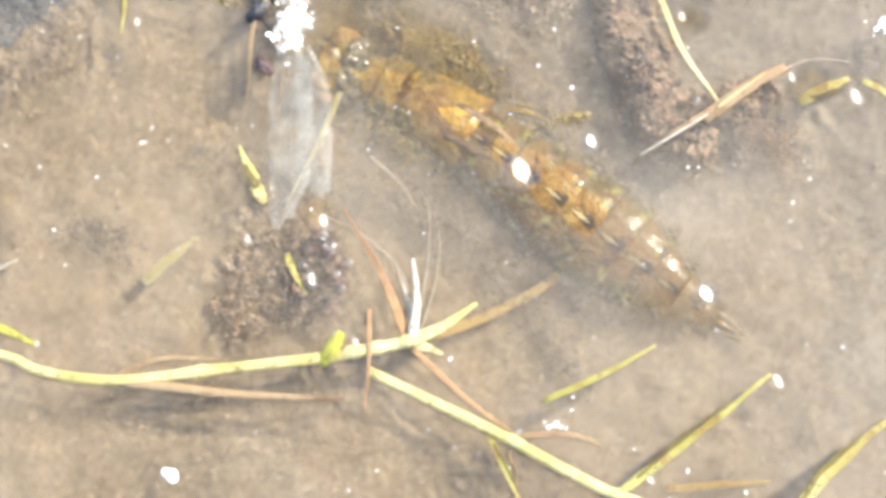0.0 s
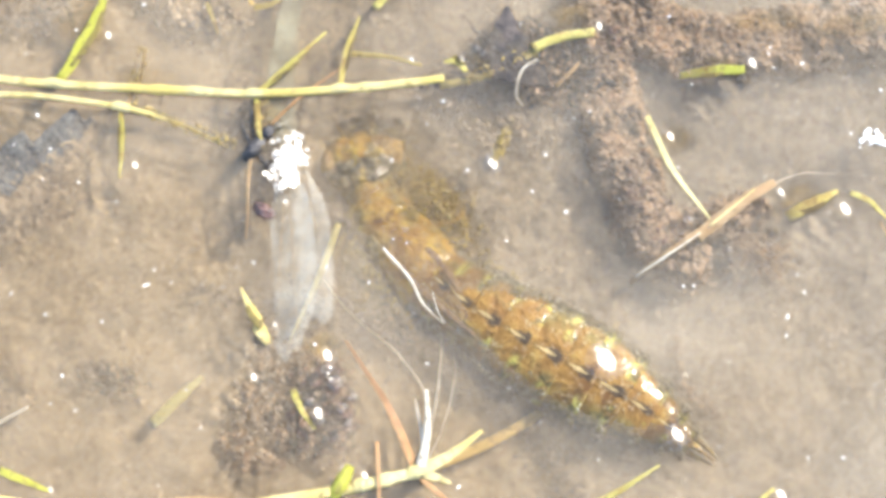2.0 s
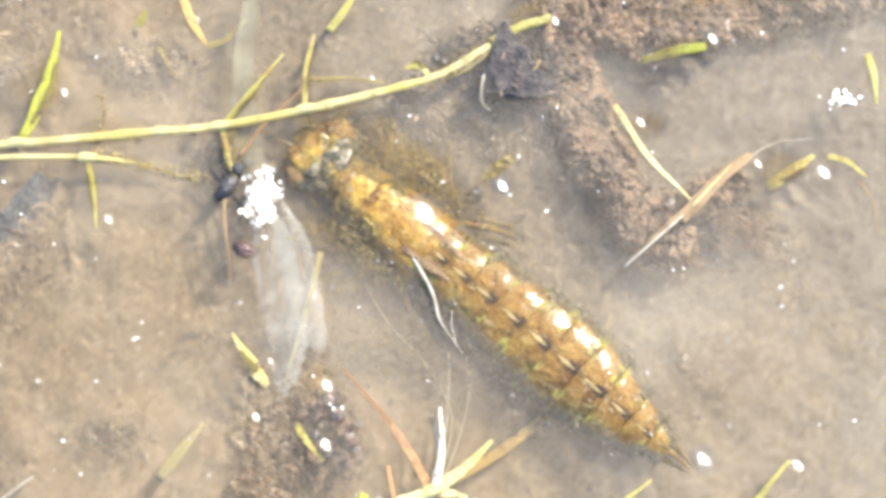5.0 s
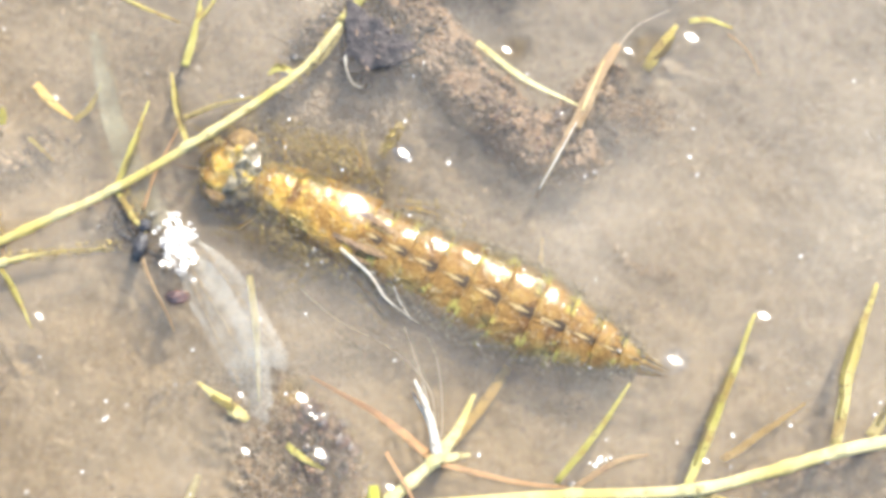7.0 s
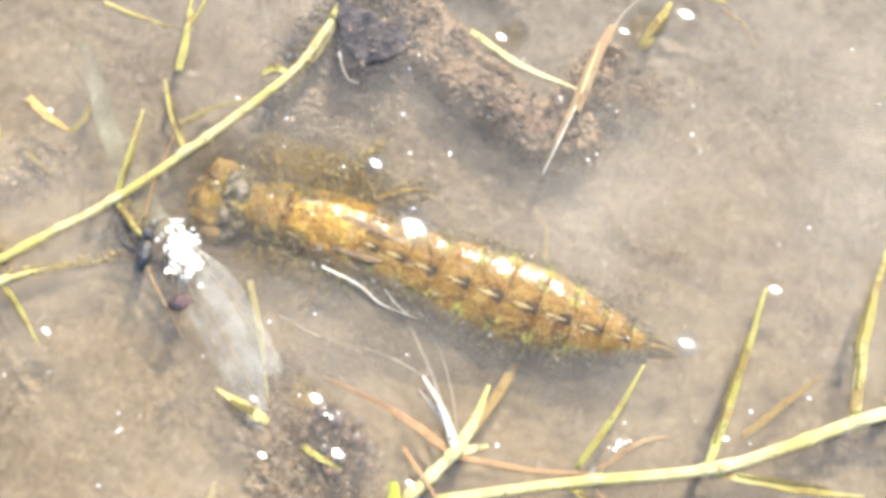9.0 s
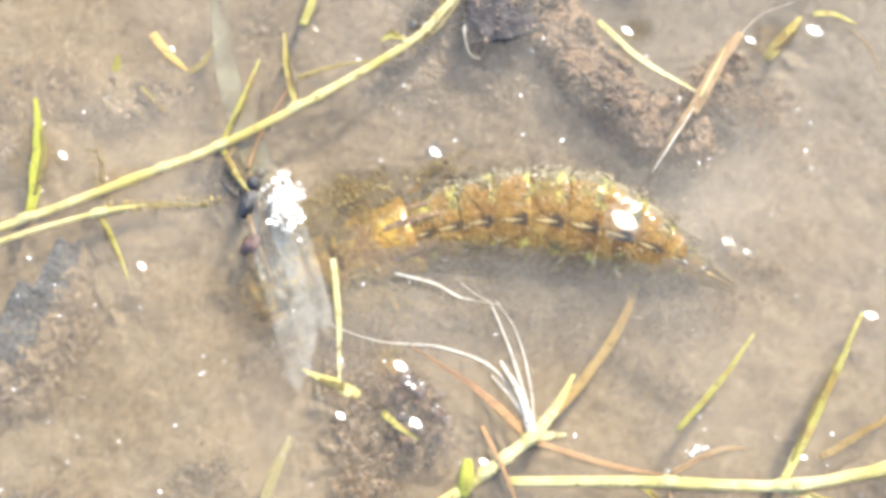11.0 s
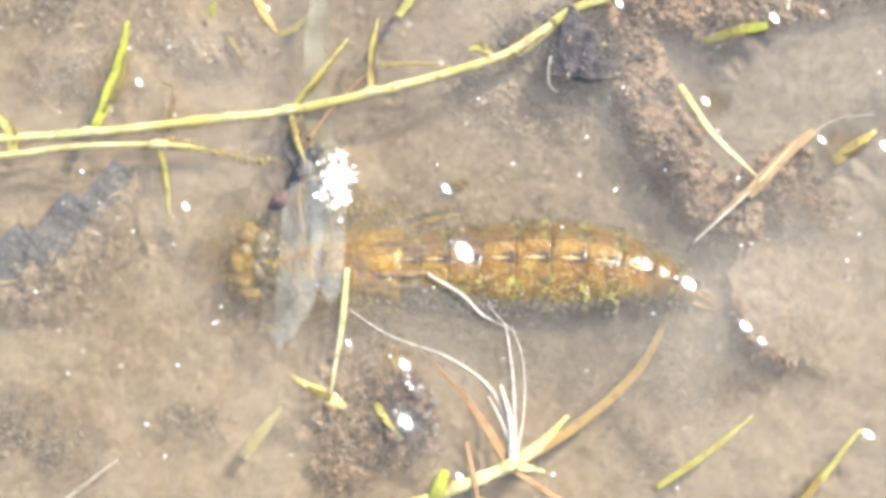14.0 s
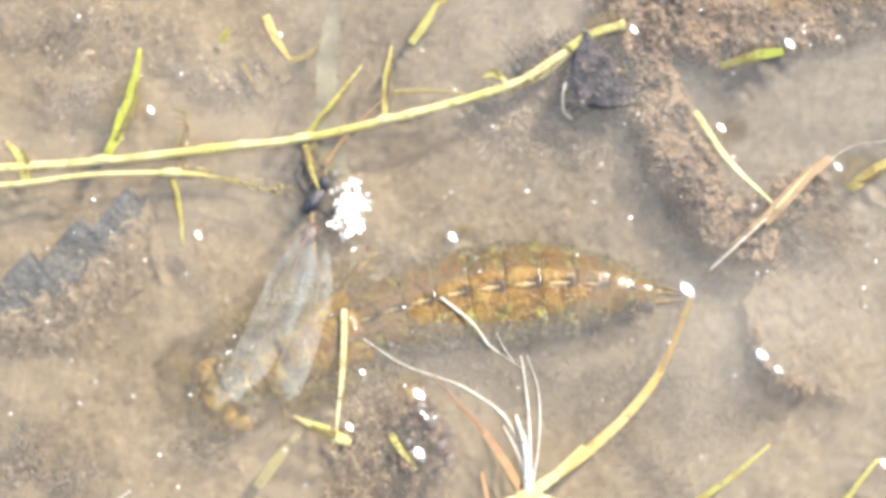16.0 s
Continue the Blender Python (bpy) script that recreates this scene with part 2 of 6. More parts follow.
def clear_material(name, tone, veil=0.12, rough=0.09, sheen=None):
    """Clear glossy skin of bubbles, shards and glint discs; sheen sets an even gloss."""
    n = Nodes(name)
    tr = n.node("ShaderNodeBsdfTransparent")
    df = n.node("ShaderNodeBsdfDiffuse", Color=tone)
    gl = n.node("ShaderNodeBsdfGlossy", Roughness=rough)
    fr = n.node("ShaderNodeFresnel", IOR=1.45)
    gloss = fr.outputs[0] if sheen is None else sheen
    return n.surface(n.mixed(gloss, n.mixed(veil, tr.outputs[0], df.outputs[0]), gl.outputs[0]))


MUD = mud_material()
WATER = water_material()
SILT_HAZES = [silt_haze_material("silt", lo, hi, size) for lo, hi, size in ((0.02, 0.09, 31), (0.05, 0.22, 38), (0.08, 0.36, 27))]
STEM = blade_material("stem", (0.80, 0.68, 0.34), (0.58, 0.47, 0.12), (0.46, 0.36, 0.12), 0.57)
LEAF = blade_material("leaf", (0.62, 0.54, 0.18), (0.40, 0.345, 0.06), (0.34, 0.21, 0.05), 0.53)
GREEN = blade_material("green leaf", (0.62, 0.58, 0.08), (0.33, 0.34, 0.03), (0.36, 0.28, 0.06), 0.56)
FOLD_DARK = blade_material("dark fold", (0.30, 0.24, 0.04), (0.17, 0.12, 0.02), (0.11, 0.065, 0.02), 0.5)
YELLOW = blade_material("yellowed leaf", (0.68, 0.57, 0.24), (0.46, 0.36, 0.08), (0.30, 0.18, 0.05), 0.56)
STRAW = blade_material("straw", (0.44, 0.30, 0.15), (0.30, 0.18, 0.08), (0.22, 0.12, 0.06), 0.58, 0.12)
RUST = blade_material("rusty straw", (0.50, 0.29, 0.13), (0.38, 0.19, 0.07), (0.24, 0.13, 0.06), 0.58, 0.1)
AMBER = blade_material("amber leaf", (0.72, 0.53, 0.21), (0.60, 0.39, 0.11), (0.50, 0.29, 0.08), 0.6, 0.25)
NODE = blade_material("node sheath", (0.70, 0.63, 0.34), (0.60, 0.51, 0.19), (0.5, 0.38, 0.14), 0.58, 0.2)
PALE = blade_material("bleached root", (0.82, 0.77, 0.65), (0.66, 0.58, 0.45), (0.58, 0.46, 0.31), 0.6, 0.2)
FILMY = wing_material("wing membrane", 0.08, 0.165)
GHOST = wing_material("dead membrane", 0.11, 0.25, 0.8)
ROT = flake_material("rotten scraps", (0.022, 0.016, 0.016), (0.07, 0.046, 0.034), (0.19, 0.126, 0.08), (0.33, 0.245, 0.165), (0.22, 0.118, 0.06), (0.27, 0.19, 0.12), (0.05, 0.034, 0.027), own_patch=0.72)
ROT_DARK = flake_material("black scraps", (0.012, 0.011, 0.012), (0.05, 0.042, 0.038), (0.13, 0.095, 0.07), (0.02, 0.018, 0.018))
ROT_RED = flake_material("purplish scraps", (0.05, 0.03, 0.032), (0.19, 0.10, 0.08), (0.33, 0.24, 0.16), (0.03, 0.024, 0.028), (0.27, 0.20, 0.135))
ROT_GRIT = flake_material("dark grit", (0.05, 0.05, 0.05), (0.10, 0.095, 0.09), (0.24, 0.20, 0.16), (0.06, 0.055, 0.05))
ROT_MIX = flake_material("mixed crumbs", (0.12, 0.10, 0.085), (0.36, 0.285, 0.20), (0.20, 0.165, 0.13), (0.43, 0.345, 0.25), own_patch=0.6)
ROT_PALE = flake_material("silty scraps", (0.34, 0.255, 0.17), (0.46, 0.36, 0.255), (0.25, 0.185, 0.12))
WEED = flake_material("clinging weed", (0.12, 0.085, 0.025), (0.28, 0.20, 0.05), (0.19, 0.14, 0.045), (0.36, 0.27, 0.07), (0.16, 0.11, 0.035), own_patch=0.4)
FLANK_GRIT = flake_material("flank grit", (0.05, 0.043, 0.033), (0.14, 0.115, 0.07), (0.085, 0.07, 0.045), (0.21, 0.17, 0.09), (0.42, 0.38, 0.31))
DARK_LEAF = silted_leaf_material("dead leaf", 0.13, 0.62)
BLACK_LEAF = plain_material("black leaf", (0.010, 0.009, 0.010), (0.078, 0.06, 0.052), 900, 0.75, 0.8)
RING = cuticle_material("banded cuticle", True)
SKIN = cuticle_material("mottled cuticle", False)
EYE = plain_material("eye", (0.16, 0.08, 0.02), (0.46, 0.29, 0.08), 1100, 0.45, 0.6, 0.7)
CASE = plain_material("wing case", (0.085, 0.040, 0.010), (0.18, 0.10, 0.026), 800, 0.5, 0.6, 0.5)
BLACK = plain_material("black chitin", (0.012, 0.011, 0.012), (0.035, 0.03, 0.03), 900, 0.55, 0.25, 0.1)
BERRY = plain_material("seed coat", (0.022, 0.010, 0.009), (0.10, 0.035, 0.022), 1200, 0.4, 0.3, 0.5)
WET_ROT = plain_material("wet rot", (0.045, 0.026, 0.03), (0.15, 0.085, 0.08), 900, 0.35, 0.5, 0.6)
LUMP = plain_material("lifted mud", (0.19, 0.145, 0.10), (0.37, 0.295, 0.205), 900, 0.8, 1.0)
HALO = brown_film_material("halo film", (0.16, 0.10, 0.025), (0.30, 0.21, 0.07), 0.34)
WEED_FILM = brown_film_material("weed film", (0.15, 0.10, 0.015), (0.34, 0.24, 0.055), 0.38)
BUBBLE = clear_material("bubble", (0.5, 0.45, 0.38), 0.03, 0.13)
GLINT_FILM = clear_material("glint film", (0.6, 0.58, 0.54), 0.3, 0.2)
# even gloss for the discs added as glints
DISC_GLOSS = clear_material("water bead", (0.5, 0.45, 0.38), 0.0, 0.26, 0.06)
FOAM = plain_material("foam", (0.72, 0.71, 0.68), (0.85, 0.84, 0.81), 900, 0.25, 0.2, 0.5)


# ---- mesh helpers ----
def mesh_of(name, verts, faces, material, uvs=None, smooth=True):
    me = bpy.data.meshes.new(name)
    me.from_pydata([tuple(v) for v in verts], [], faces)
    if uvs is not None:
        layer = me.uv_layers.new(name="UVMap")
        idx = np.empty(len(me.loops), dtype=np.int32)
        me.loops.foreach_get("vertex_index", idx)
        layer.data.foreach_set("uv", np.asarray(uvs, dtype=np.float32)[idx].ravel())
    if smooth:
        me.polygons.foreach_set("use_smooth", [True] * len(me.polygons))
    me.materials.append(material)
    me.update()
    return me


def part(name, me, parent=None, label="", at=None):
    ob = new(name, me)
    if parent is not None:
        ob.parent = parent
    if at is not None:
        ob.matrix_basis = at
    return tagged(ob, label) if label else ob


def thing(name, label, category, group="", kind="", at=(0, 0, 0)):
    ob = new(name)
    ob.empty_display_size = 0.002
    ob.location = [c * MM for c in at]
    return tagged(ob, label, category, group, kind)


def smooth_path(points, per=8):
    """A Catmull-Rom line through points of three numbers."""
    p = [Vector(q) for q in points]
    p = [p[0] * 2 - p[1]] + p + [p[-1] * 2 - p[-2]]
    out = []
    for i in range(1, len(p) - 2):
        a, b, c, d = p[i - 1:i + 3]
        for k in range(per):
            t = k / per
            out.append(0.5 * ((2 * b) + (c - a) * t + (2 * a - 5 * b + 4 * c - d) * t * t + (3 * b - a - 3 * c + d) * t ** 3))
    return out + [p[-2]]


def strand(name, points, width, material, flat=0.7, ends=(1.0, 0.3), per=7, sides=10, wobble=0.06, keel=0.0, nodes=(), z=None, belly=0.0):
    """A stalk, blade or root along points (x, y[, z]) in mm. width in mm; flat: thickness over width; ends: width at both ends;
    keel folds it along the middle; nodes: swollen places along it, from 0 to 1; belly: how much wider its middle is."""
    base = 0.0 if z is None else z
    pts = smooth_path([(*q, base) if len(q) == 2 else q for q in points], per)
    n = len(pts)
    verts, uvs, faces = [], [], []
    seed = hash_of(name, points)
    for i, q in enumerate(pts):
        t = i / (n - 1)
        d = (pts[min(i + 1, n - 1)] - pts[max(i - 1, 0)]).normalized()
        side = Vector((-d.y, d.x, 0)).normalized()
        up = d.cross(side)
        up = up if up.z > 0 else -up
        w = width / 2 * (ends[0] + (ends[1] - ends[0]) * t) * (1 + belly * math.sin(math.pi * t))
        w *= 1 + wobble * noise.noise(Vector((t * 9, seed, 0))) + sum(0.35 * math.exp(-((t - k) / 0.012) ** 2) for k in nodes)
        q = q + side * wobble * width * noise.noise(Vector((t * 6, seed, 4)))
        for k in range(sides):
            a = 2 * math.pi * k / sides
            x, y = math.cos(a), math.sin(a)
            v = q + side * (x * w) + up * (y * w * flat - keel * w * (1 - abs(x)))
            verts.append(v * MM)
            uvs.append((t * n / 14, abs(k / sides - 0.5) * 2))
    for i in range(n - 1):
        for k in range(sides):
            a, b = i * sides + k, i * sides + (k + 1) % sides
            faces.append((a, b, b + sides, a + sides))
    for i, row in ((0, range(sides)), (n - 1, range(sides))):
        ring = [i * sides + k for k in row]
        verts.append(sum((Vector(verts[r]) for r in ring), Vector()) / sides)
        uvs.append((i / 14, 0.5))
        c = len(verts) - 1
        faces += [(ring[k], ring[(k + 1) % sides], c) if i else (ring[(k + 1) % sides], ring[k], c) for k in range(sides)]
    return mesh_of(name, verts, faces, material, uvs)


def film_mesh(name, rx, ry, seed, material):
    """A thin half-clear sheet, frayed at its rim, for weed and for painted halos."""
    n, m = 8, 40
    verts, uvs, faces = [Vector((0, 0, 0))], [(0, 0)], []
    for i in range(1, n + 1):
        for k in range(m):
            a = 6.2832 * k / m
            r = i / n * (1 + 0.35 * noise.noise(Vector((math.cos(a) * 1.5, math.sin(a) * 1.5, seed))) + 0.15 * noise.noise(Vector((math.cos(a) * 5, math.sin(a) * 5, seed))))
            verts.append(Vector((rx * r * math.cos(a), ry * r * math.sin(a), 0.12 * noise.noise(Vector((r * 3, a, seed))))) * MM)
            uvs.append((i / n, k / m))
    faces += [(0, 1 + k, 1 + (k + 1) % m) for k in range(m)]
    faces += [(1 + (i - 1) * m + k, 1 + i * m + k, 1 + i * m + (k + 1) % m, 1 + (i - 1) * m + (k + 1) % m) for i in range(1, n) for k in range(m)]
    return mesh_of(name, verts, faces, material, uvs)


def hash_of(name, points):
    return sum(map(ord, name)) * 0.37 + sum(float(c) for q in points for c in q) % 17.0


def ball(name, rx, ry, rz, material, rings=12, sides=18, bumps=0.0, freq=1.0, dome=False, seed=0.0):
    """A rounded body of half-axes in mm, with uneven skin; dome: its upper half alone."""
    verts, faces, uvs = [], [], []
    last = math.pi / 2 if dome else math.pi
    for i in range(rings + 1):
        a = last * i / rings
        for k in range(sides):
            b = 2 * math.pi * k / sides
            p = Vector((math.sin(a) * math.cos(b), math.sin(a) * math.sin(b), math.cos(a)))
            s = 1 + bumps * noise.noise(p * freq + Vector((seed, 0, 0)))
            verts.append(Vector((p.x * rx, p.y * ry, p.z * rz)) * s * MM)
            uvs.append((i / rings, k / sides))
    for i in range(rings):
        for k in range(sides):
            a, b = i * sides + k, i * sides + (k + 1) % sides
            faces.append((a, a + sides, b + sides, b))
    return mesh_of(name, verts, faces, material, uvs)


LATTICES = {}


def lattice(shape, seed):
    if seed not in LATTICES:
        LATTICES[seed] = np.random.RandomState(seed).rand(*shape)
    return LATTICES[seed]


def field(x, y, size, seed, octaves=4):
    """Fractal value noise over arrays of mm, about -1 to 1."""
    total, amp, norm = np.zeros_like(x), 1.0, 0.0
    for o in range(octaves):
        g = lattice((64, 64), seed + o)
        u, v = x / size, y / size
        i, j = np.floor(u).astype(int), np.floor(v).astype(int)
        f, h = u - i, v - j
        f, h = f * f * (3 - 2 * f), h * h * (3 - 2 * h)
        a, b = g[i % 64, j % 64], g[(i + 1) % 64, j % 64]
        c, d = g[i % 64, (j + 1) % 64], g[(i + 1) % 64, (j + 1) % 64]
        total += amp * ((a * (1 - f) + b * f) * (1 - h) + (c * (1 - f) + d * f) * h - 0.5) * 2
        norm += amp
        amp, size = amp * 0.55, size * 0.5
    return total / norm


def sheet(name, xs, ys, height, material, kind_label, category):
    x, y = np.meshgrid(xs, ys)
    z = height(x, y)
    verts = np.stack([x, y, z], -1).reshape(-1, 3) * MM
    w = len(xs)
    i = (np.arange(len(ys) - 1)[:, None] * w + np.arange(w - 1)[None, :]).ravel()
    faces = np.stack([i, i + 1, i + 1 + w, i + w], -1)
    me = bpy.data.meshes.new(name)
    me.vertices.add(len(verts))
    me.vertices.foreach_set("co", verts.astype(np.float32).ravel())
    me.loops.add(faces.size)
    me.loops.foreach_set("vertex_index", faces.astype(np.int32).ravel())
    me.polygons.add(len(faces))
    me.polygons.foreach_set("loop_start", np.arange(0, faces.size, 4, dtype=np.int32))
    me.polygons.foreach_set("use_smooth", np.ones(len(faces), dtype=bool))
    me.update(calc_edges=True)
    me.validate()
    me.materials.append(material)
    return tagged(new(name, me), kind_label, category, kind="structure")


def spread(lo, hi, step, far=360.0):
    """Even steps from lo to hi, then ever longer ones out to far."""
    out = 1.6 ** np.arange(1, 40) * step * 3
    out = np.append(out[out < far * 0.9], far)
    return np.concatenate([(lo - out)[::-1], np.arange(lo, hi + step / 2, step), hi + out])


# ---- the pool's bed, sheets for its silt haze, and its surface ----
# banks of soft rot: from, to, half-width, height in mm
BANKS = [
    (17.0, 21.5, 19.3, 14, 2.7, 3.5), (19.3, 14, 21.4, 9.3, 2.7, 3.7), (21.4, 9.3, 24.4, 5.0, 2.9, 3.9), (24.4, 5.0, 27.5, 3.0, 2.6, 3.6), (26, 5, 32.5, 8.6, 1.8, 2.9),
    (16, 24.5, 24, 21.8, 3.2, 3.6), (24, 21.8, 30, 22.6, 3.0, 3.6), (30, 23.2, 46, 28, 3.2, 3.0), (6, 15, 14, 14, 3.4, 1.5), (9, 19, 14, 18, 2.6, 2.2),
    (32, 5, 36, 4, 3.0, 1.4), (-3.2, -8, -5.2, -20, 3.2, 1.3), (0.5, -13, 0.8, -19, 2.2, 1.5), (-32, -5, -28, -2, 4.5, 1.6), (-40, 21, -24, 19, 3.2, 2.0), (-34, 13.5, -27, 13, 2.4, 1.6), (-20, 16, -16, 16.5, 2.2, 1.3), (-36, -17, -28, -19, 4.5, 1.3),
    (-21, -15, -17, -17, 2.5, 0.9), (-12, 9, -8, 4, 3.2, 1.6), (26, -30, 44, -29, 3.0, 1.0),
]


def shadow_trough(x, y):
    """A trough added to the bed so that the nymph's shadow falls wider on it."""
    return 0.8 * np.exp(-(((x - 9) / 24) ** 2 + ((y + 5.5) / 11) ** 2) ** 2)


def bed(x, y):
    z = -4.5 + 0.7 * field(x + 200, y + 200, 22, 11, 3) + 0.4 * field(x + 90, y + 90, 3.1, 23, 4) + 0.34 * field(x, y, 1.0, 37, 3)
    heap = np.zeros_like(z)
    for x0, y0, x1, y1, w, h in BANKS:
        dx, dy = x1 - x0, y1 - y0
        t = np.clip(((x - x0) * dx + (y - y0) * dy) / (dx * dx + dy * dy), 0, 1)
        r = np.hypot(x - x0 - t * dx, y - y0 - t * dy) / w
        k = np.exp(-(r + 0.22 * field(x + 11, y + 5, 2.3, 91, 3)).clip(0) ** 5.5)
        heap = np.maximum(heap, h * k)
    z = z + heap * (1.0 + 0.34 * field(x + 40, y + 70, 1.2, 53, 3) - 0.28 * np.abs(field(x + 15, y + 33, 2.4, 63, 2)))
    z = z - shadow_trough(x, y) * (1.0 - 1.1 * np.clip(field(x + 25, y + 61, 1.1, 83, 3) + 0.25, 0, 1))
    shore = np.clip((np.hypot(x, y) - 230) / 150, 0, 1)
    return z + 26 * shore * shore * (3 - 2 * shore)


# small slopes in the water's skin by floating tips, placed and leaned to glint at the camera
GLINTS_NORTH = [(24.3, 12.8), (-24.3, 11.9), (-19.5, 1.3), (-33.7, 6.8), (-1.5, 18.3), (-13.7, 19.1), (12.5, 20.7), (16.6, 21.1), (30.0, 20.5),
              (34.3, 9.9), (39.8, 9.6), (5.7, 16.0), (6.8, 17.3), (27.3, 6.2), (31.0, 4.0), (-4.3, 15.0), (-11.3, 9.9), (-17.0, 9.6), (-28.4, 7.6)]
GLINTS_SOUTH = [(-5.0, -9.6), (-0.2, -11.2), (0.3, -12.9), (0.0, -16.0), (2.7, -16.7), (-1.0, -15.6), (-2.5, -19.6), (4.9, -20.3), (19.3, -24.4),
              (30.4, -25.2), (-20.1, -26.6), (38.6, -15.0), (-5.8, -14.2), (24.5, -29.5), (43.0, -21.8)]
SIZES = [0.62, 0.6, 0.6, 0.45, 0.38, 0.45, 0.35, 0.6, 0.7, 0.55, 0.8, 0.42, 0.3, 0.35, 0.28, 0.32, 0.35, 0.25, 0.32,
         0.5, 0.75, 0.6, 0.8, 0.35, 0.4, 0.3, 0.6, 0.5, 0.5, 0.5, 0.7, 0.6, 0.5, 0.5, 0.4]


def skin(x, y):
    near = np.exp(-((x / 90) ** 2 + (y / 70) ** 2))
    z = 0.012 * field(x + 300, y + 300, 9, 71, 2) * near
    for (cx, cy), w in zip(GLINTS_NORTH + GLINTS_SOUTH, SIZES):
        dx, dy = x - cx, y - cy
        # slope half-way between the sun and the camera's mean place
        sx, sy = (SUN.x - (cx - 7) / 158) / 1.66, (SUN.y - (cy + 27) / 158) / 1.66
        near = (abs(dx) < w * 3) & (abs(dy) < w * 3)
        dx, dy = dx[near], dy[near]
        z[near] -= (dx * sx + dy * sy) * np.exp(-(np.hypot(dx, dy) / (w * 1.25)) ** 4)
    return z


sheet("ground", spread(-50, 60, 0.24, 25000.0), spread(-42, 40, 0.24, 25000.0), bed, MUD, "soft beige mud bed of a shallow pool", "mud")
SILT_WORDS = ("thin half-clear sheet painting the haze of beige silt near the surface", "half-clear sheet painting the haze of beige silt in the water", "half-clear sheet painting the haze of beige silt above the mud")
# stacked flat sheets whose colour makes the haze over the bed
for depth, silt, words in zip((0.8, 2.0, 3.5), SILT_HAZES, SILT_WORDS):
    sheet("suspended_silt", spread(-60, 70, 0.7), spread(-50, 45, 0.7), lambda x, y: (0.3 if depth < 1 else 1.0) * field(x + depth * 31, y + 77, 2.6, 5, 3) - depth - shadow_trough(x, y) * max(0, depth - 1.5) * 0.5, silt, words, "silt")
sheet("water", spread(-48, 58, 0.2), spread(-38, 32, 0.2), skin, WATER, "still water surface with a painted milky veil and small slopes tilted to glint", "water")


# ---- the nymph ----
LENGTH = 42.0


def ring_mesh(name, length, w0, w1, h0, h1, material, flare=0.018, ridge=0.03, arch=0.0, spine=0.0, rings=9, sides=28, front_round=0.0):
    """One ring of the body, along x, from its front half-width and half-height (w0, h0) to its hind ones, arched between joints."""
    verts, uvs, faces = [], [], []
    for i in range(rings):
        u = i / (rings - 1)
        x = (u - 0.5) * length * 1.12
        w_scale = 1.12 if "abdomen" in name else 1.0
        swell = 1 + flare * math.sin(math.pi * min(1, u * 1.1)) - front_round * (1 - u) ** 3
        w, h = (w0 + (w1 - w0) * u) * swell, (h0 + (h1 - h0) * u) * (swell + arch * (math.sin(math.pi * (0.06 + 0.88 * u)) - 0.6))
        for k in range(sides):
            a = 2 * math.pi * k / sides - math.pi / 2
            y, z = math.cos(a), math.sin(a)
            z = z * (1.0 if z > 0 else 0.72) + ridge * math.exp(-(y / 0.16) ** 2) * (z > 0) * (0.5 + u)
            out = w * w_scale * (1 + spine * max(0, u - 0.6) * 2.2 * max(0, abs(y) - 0.93) * 12)
            verts.append(Vector((x + (spine * 1.2 * max(0, abs(y) - 0.93) * 10 * (u > 0.9)), y * out, z * h)) * MM)
            uvs.append((u, k / sides))
    for i in range(rings - 1):
        for k in range(sides):
            a, b = i * sides + k, i * sides + (k + 1) % sides
            faces.append((a, b, b + sides, a + sides))
    faces += [tuple(range(sides))[::-1], tuple((rings - 1) * sides + k for k in range(sides))]
    me = mesh_of(name, verts, faces, material, uvs)
    for end in (-1, -2):
        me.polygons[end].use_smooth = False
    return me


# rings of the body: name, from, to (mm behind the head's front), front and hind half-widths, front and hind half-heights
RINGS = [
    ("neck", 4.6, 6.2, 1.9, 2.1, 1.3, 1.5), ("prothorax", 5.9, 8.4, 2.5, 2.9, 1.6, 1.9), ("thorax", 8.1, 14.6, 3.0, 3.5, 2.0, 2.4),
    ("abdomen_ring", 14.3, 16.6, 2.8, 3.0, 2.1, 2.2), ("abdomen_ring", 16.6, 19.0, 3.05, 3.3, 2.2, 2.3), ("abdomen_ring", 19.0, 21.8, 3.3, 3.6, 2.3, 2.4),
    ("abdomen_ring", 21.8, 24.7, 3.55, 3.8, 2.4, 2.45), ("abdomen_ring", 24.7, 27.7, 3.75, 3.95, 2.45, 2.45), ("abdomen_ring", 27.7, 30.7, 3.9, 3.85, 2.45, 2.35),
    ("abdomen_ring", 30.7, 33.6, 3.75, 3.2, 2.35, 2.05), ("abdomen_ring", 33.6, 36.3, 3.15, 2.4, 2.05, 1.6), ("abdomen_ring", 36.3, 38.6, 2.35, 1.55, 1.6, 1.1),
    ("tail_ring", 38.6, 40.2, 1.5, 1.05, 1.1, 0.75),
]


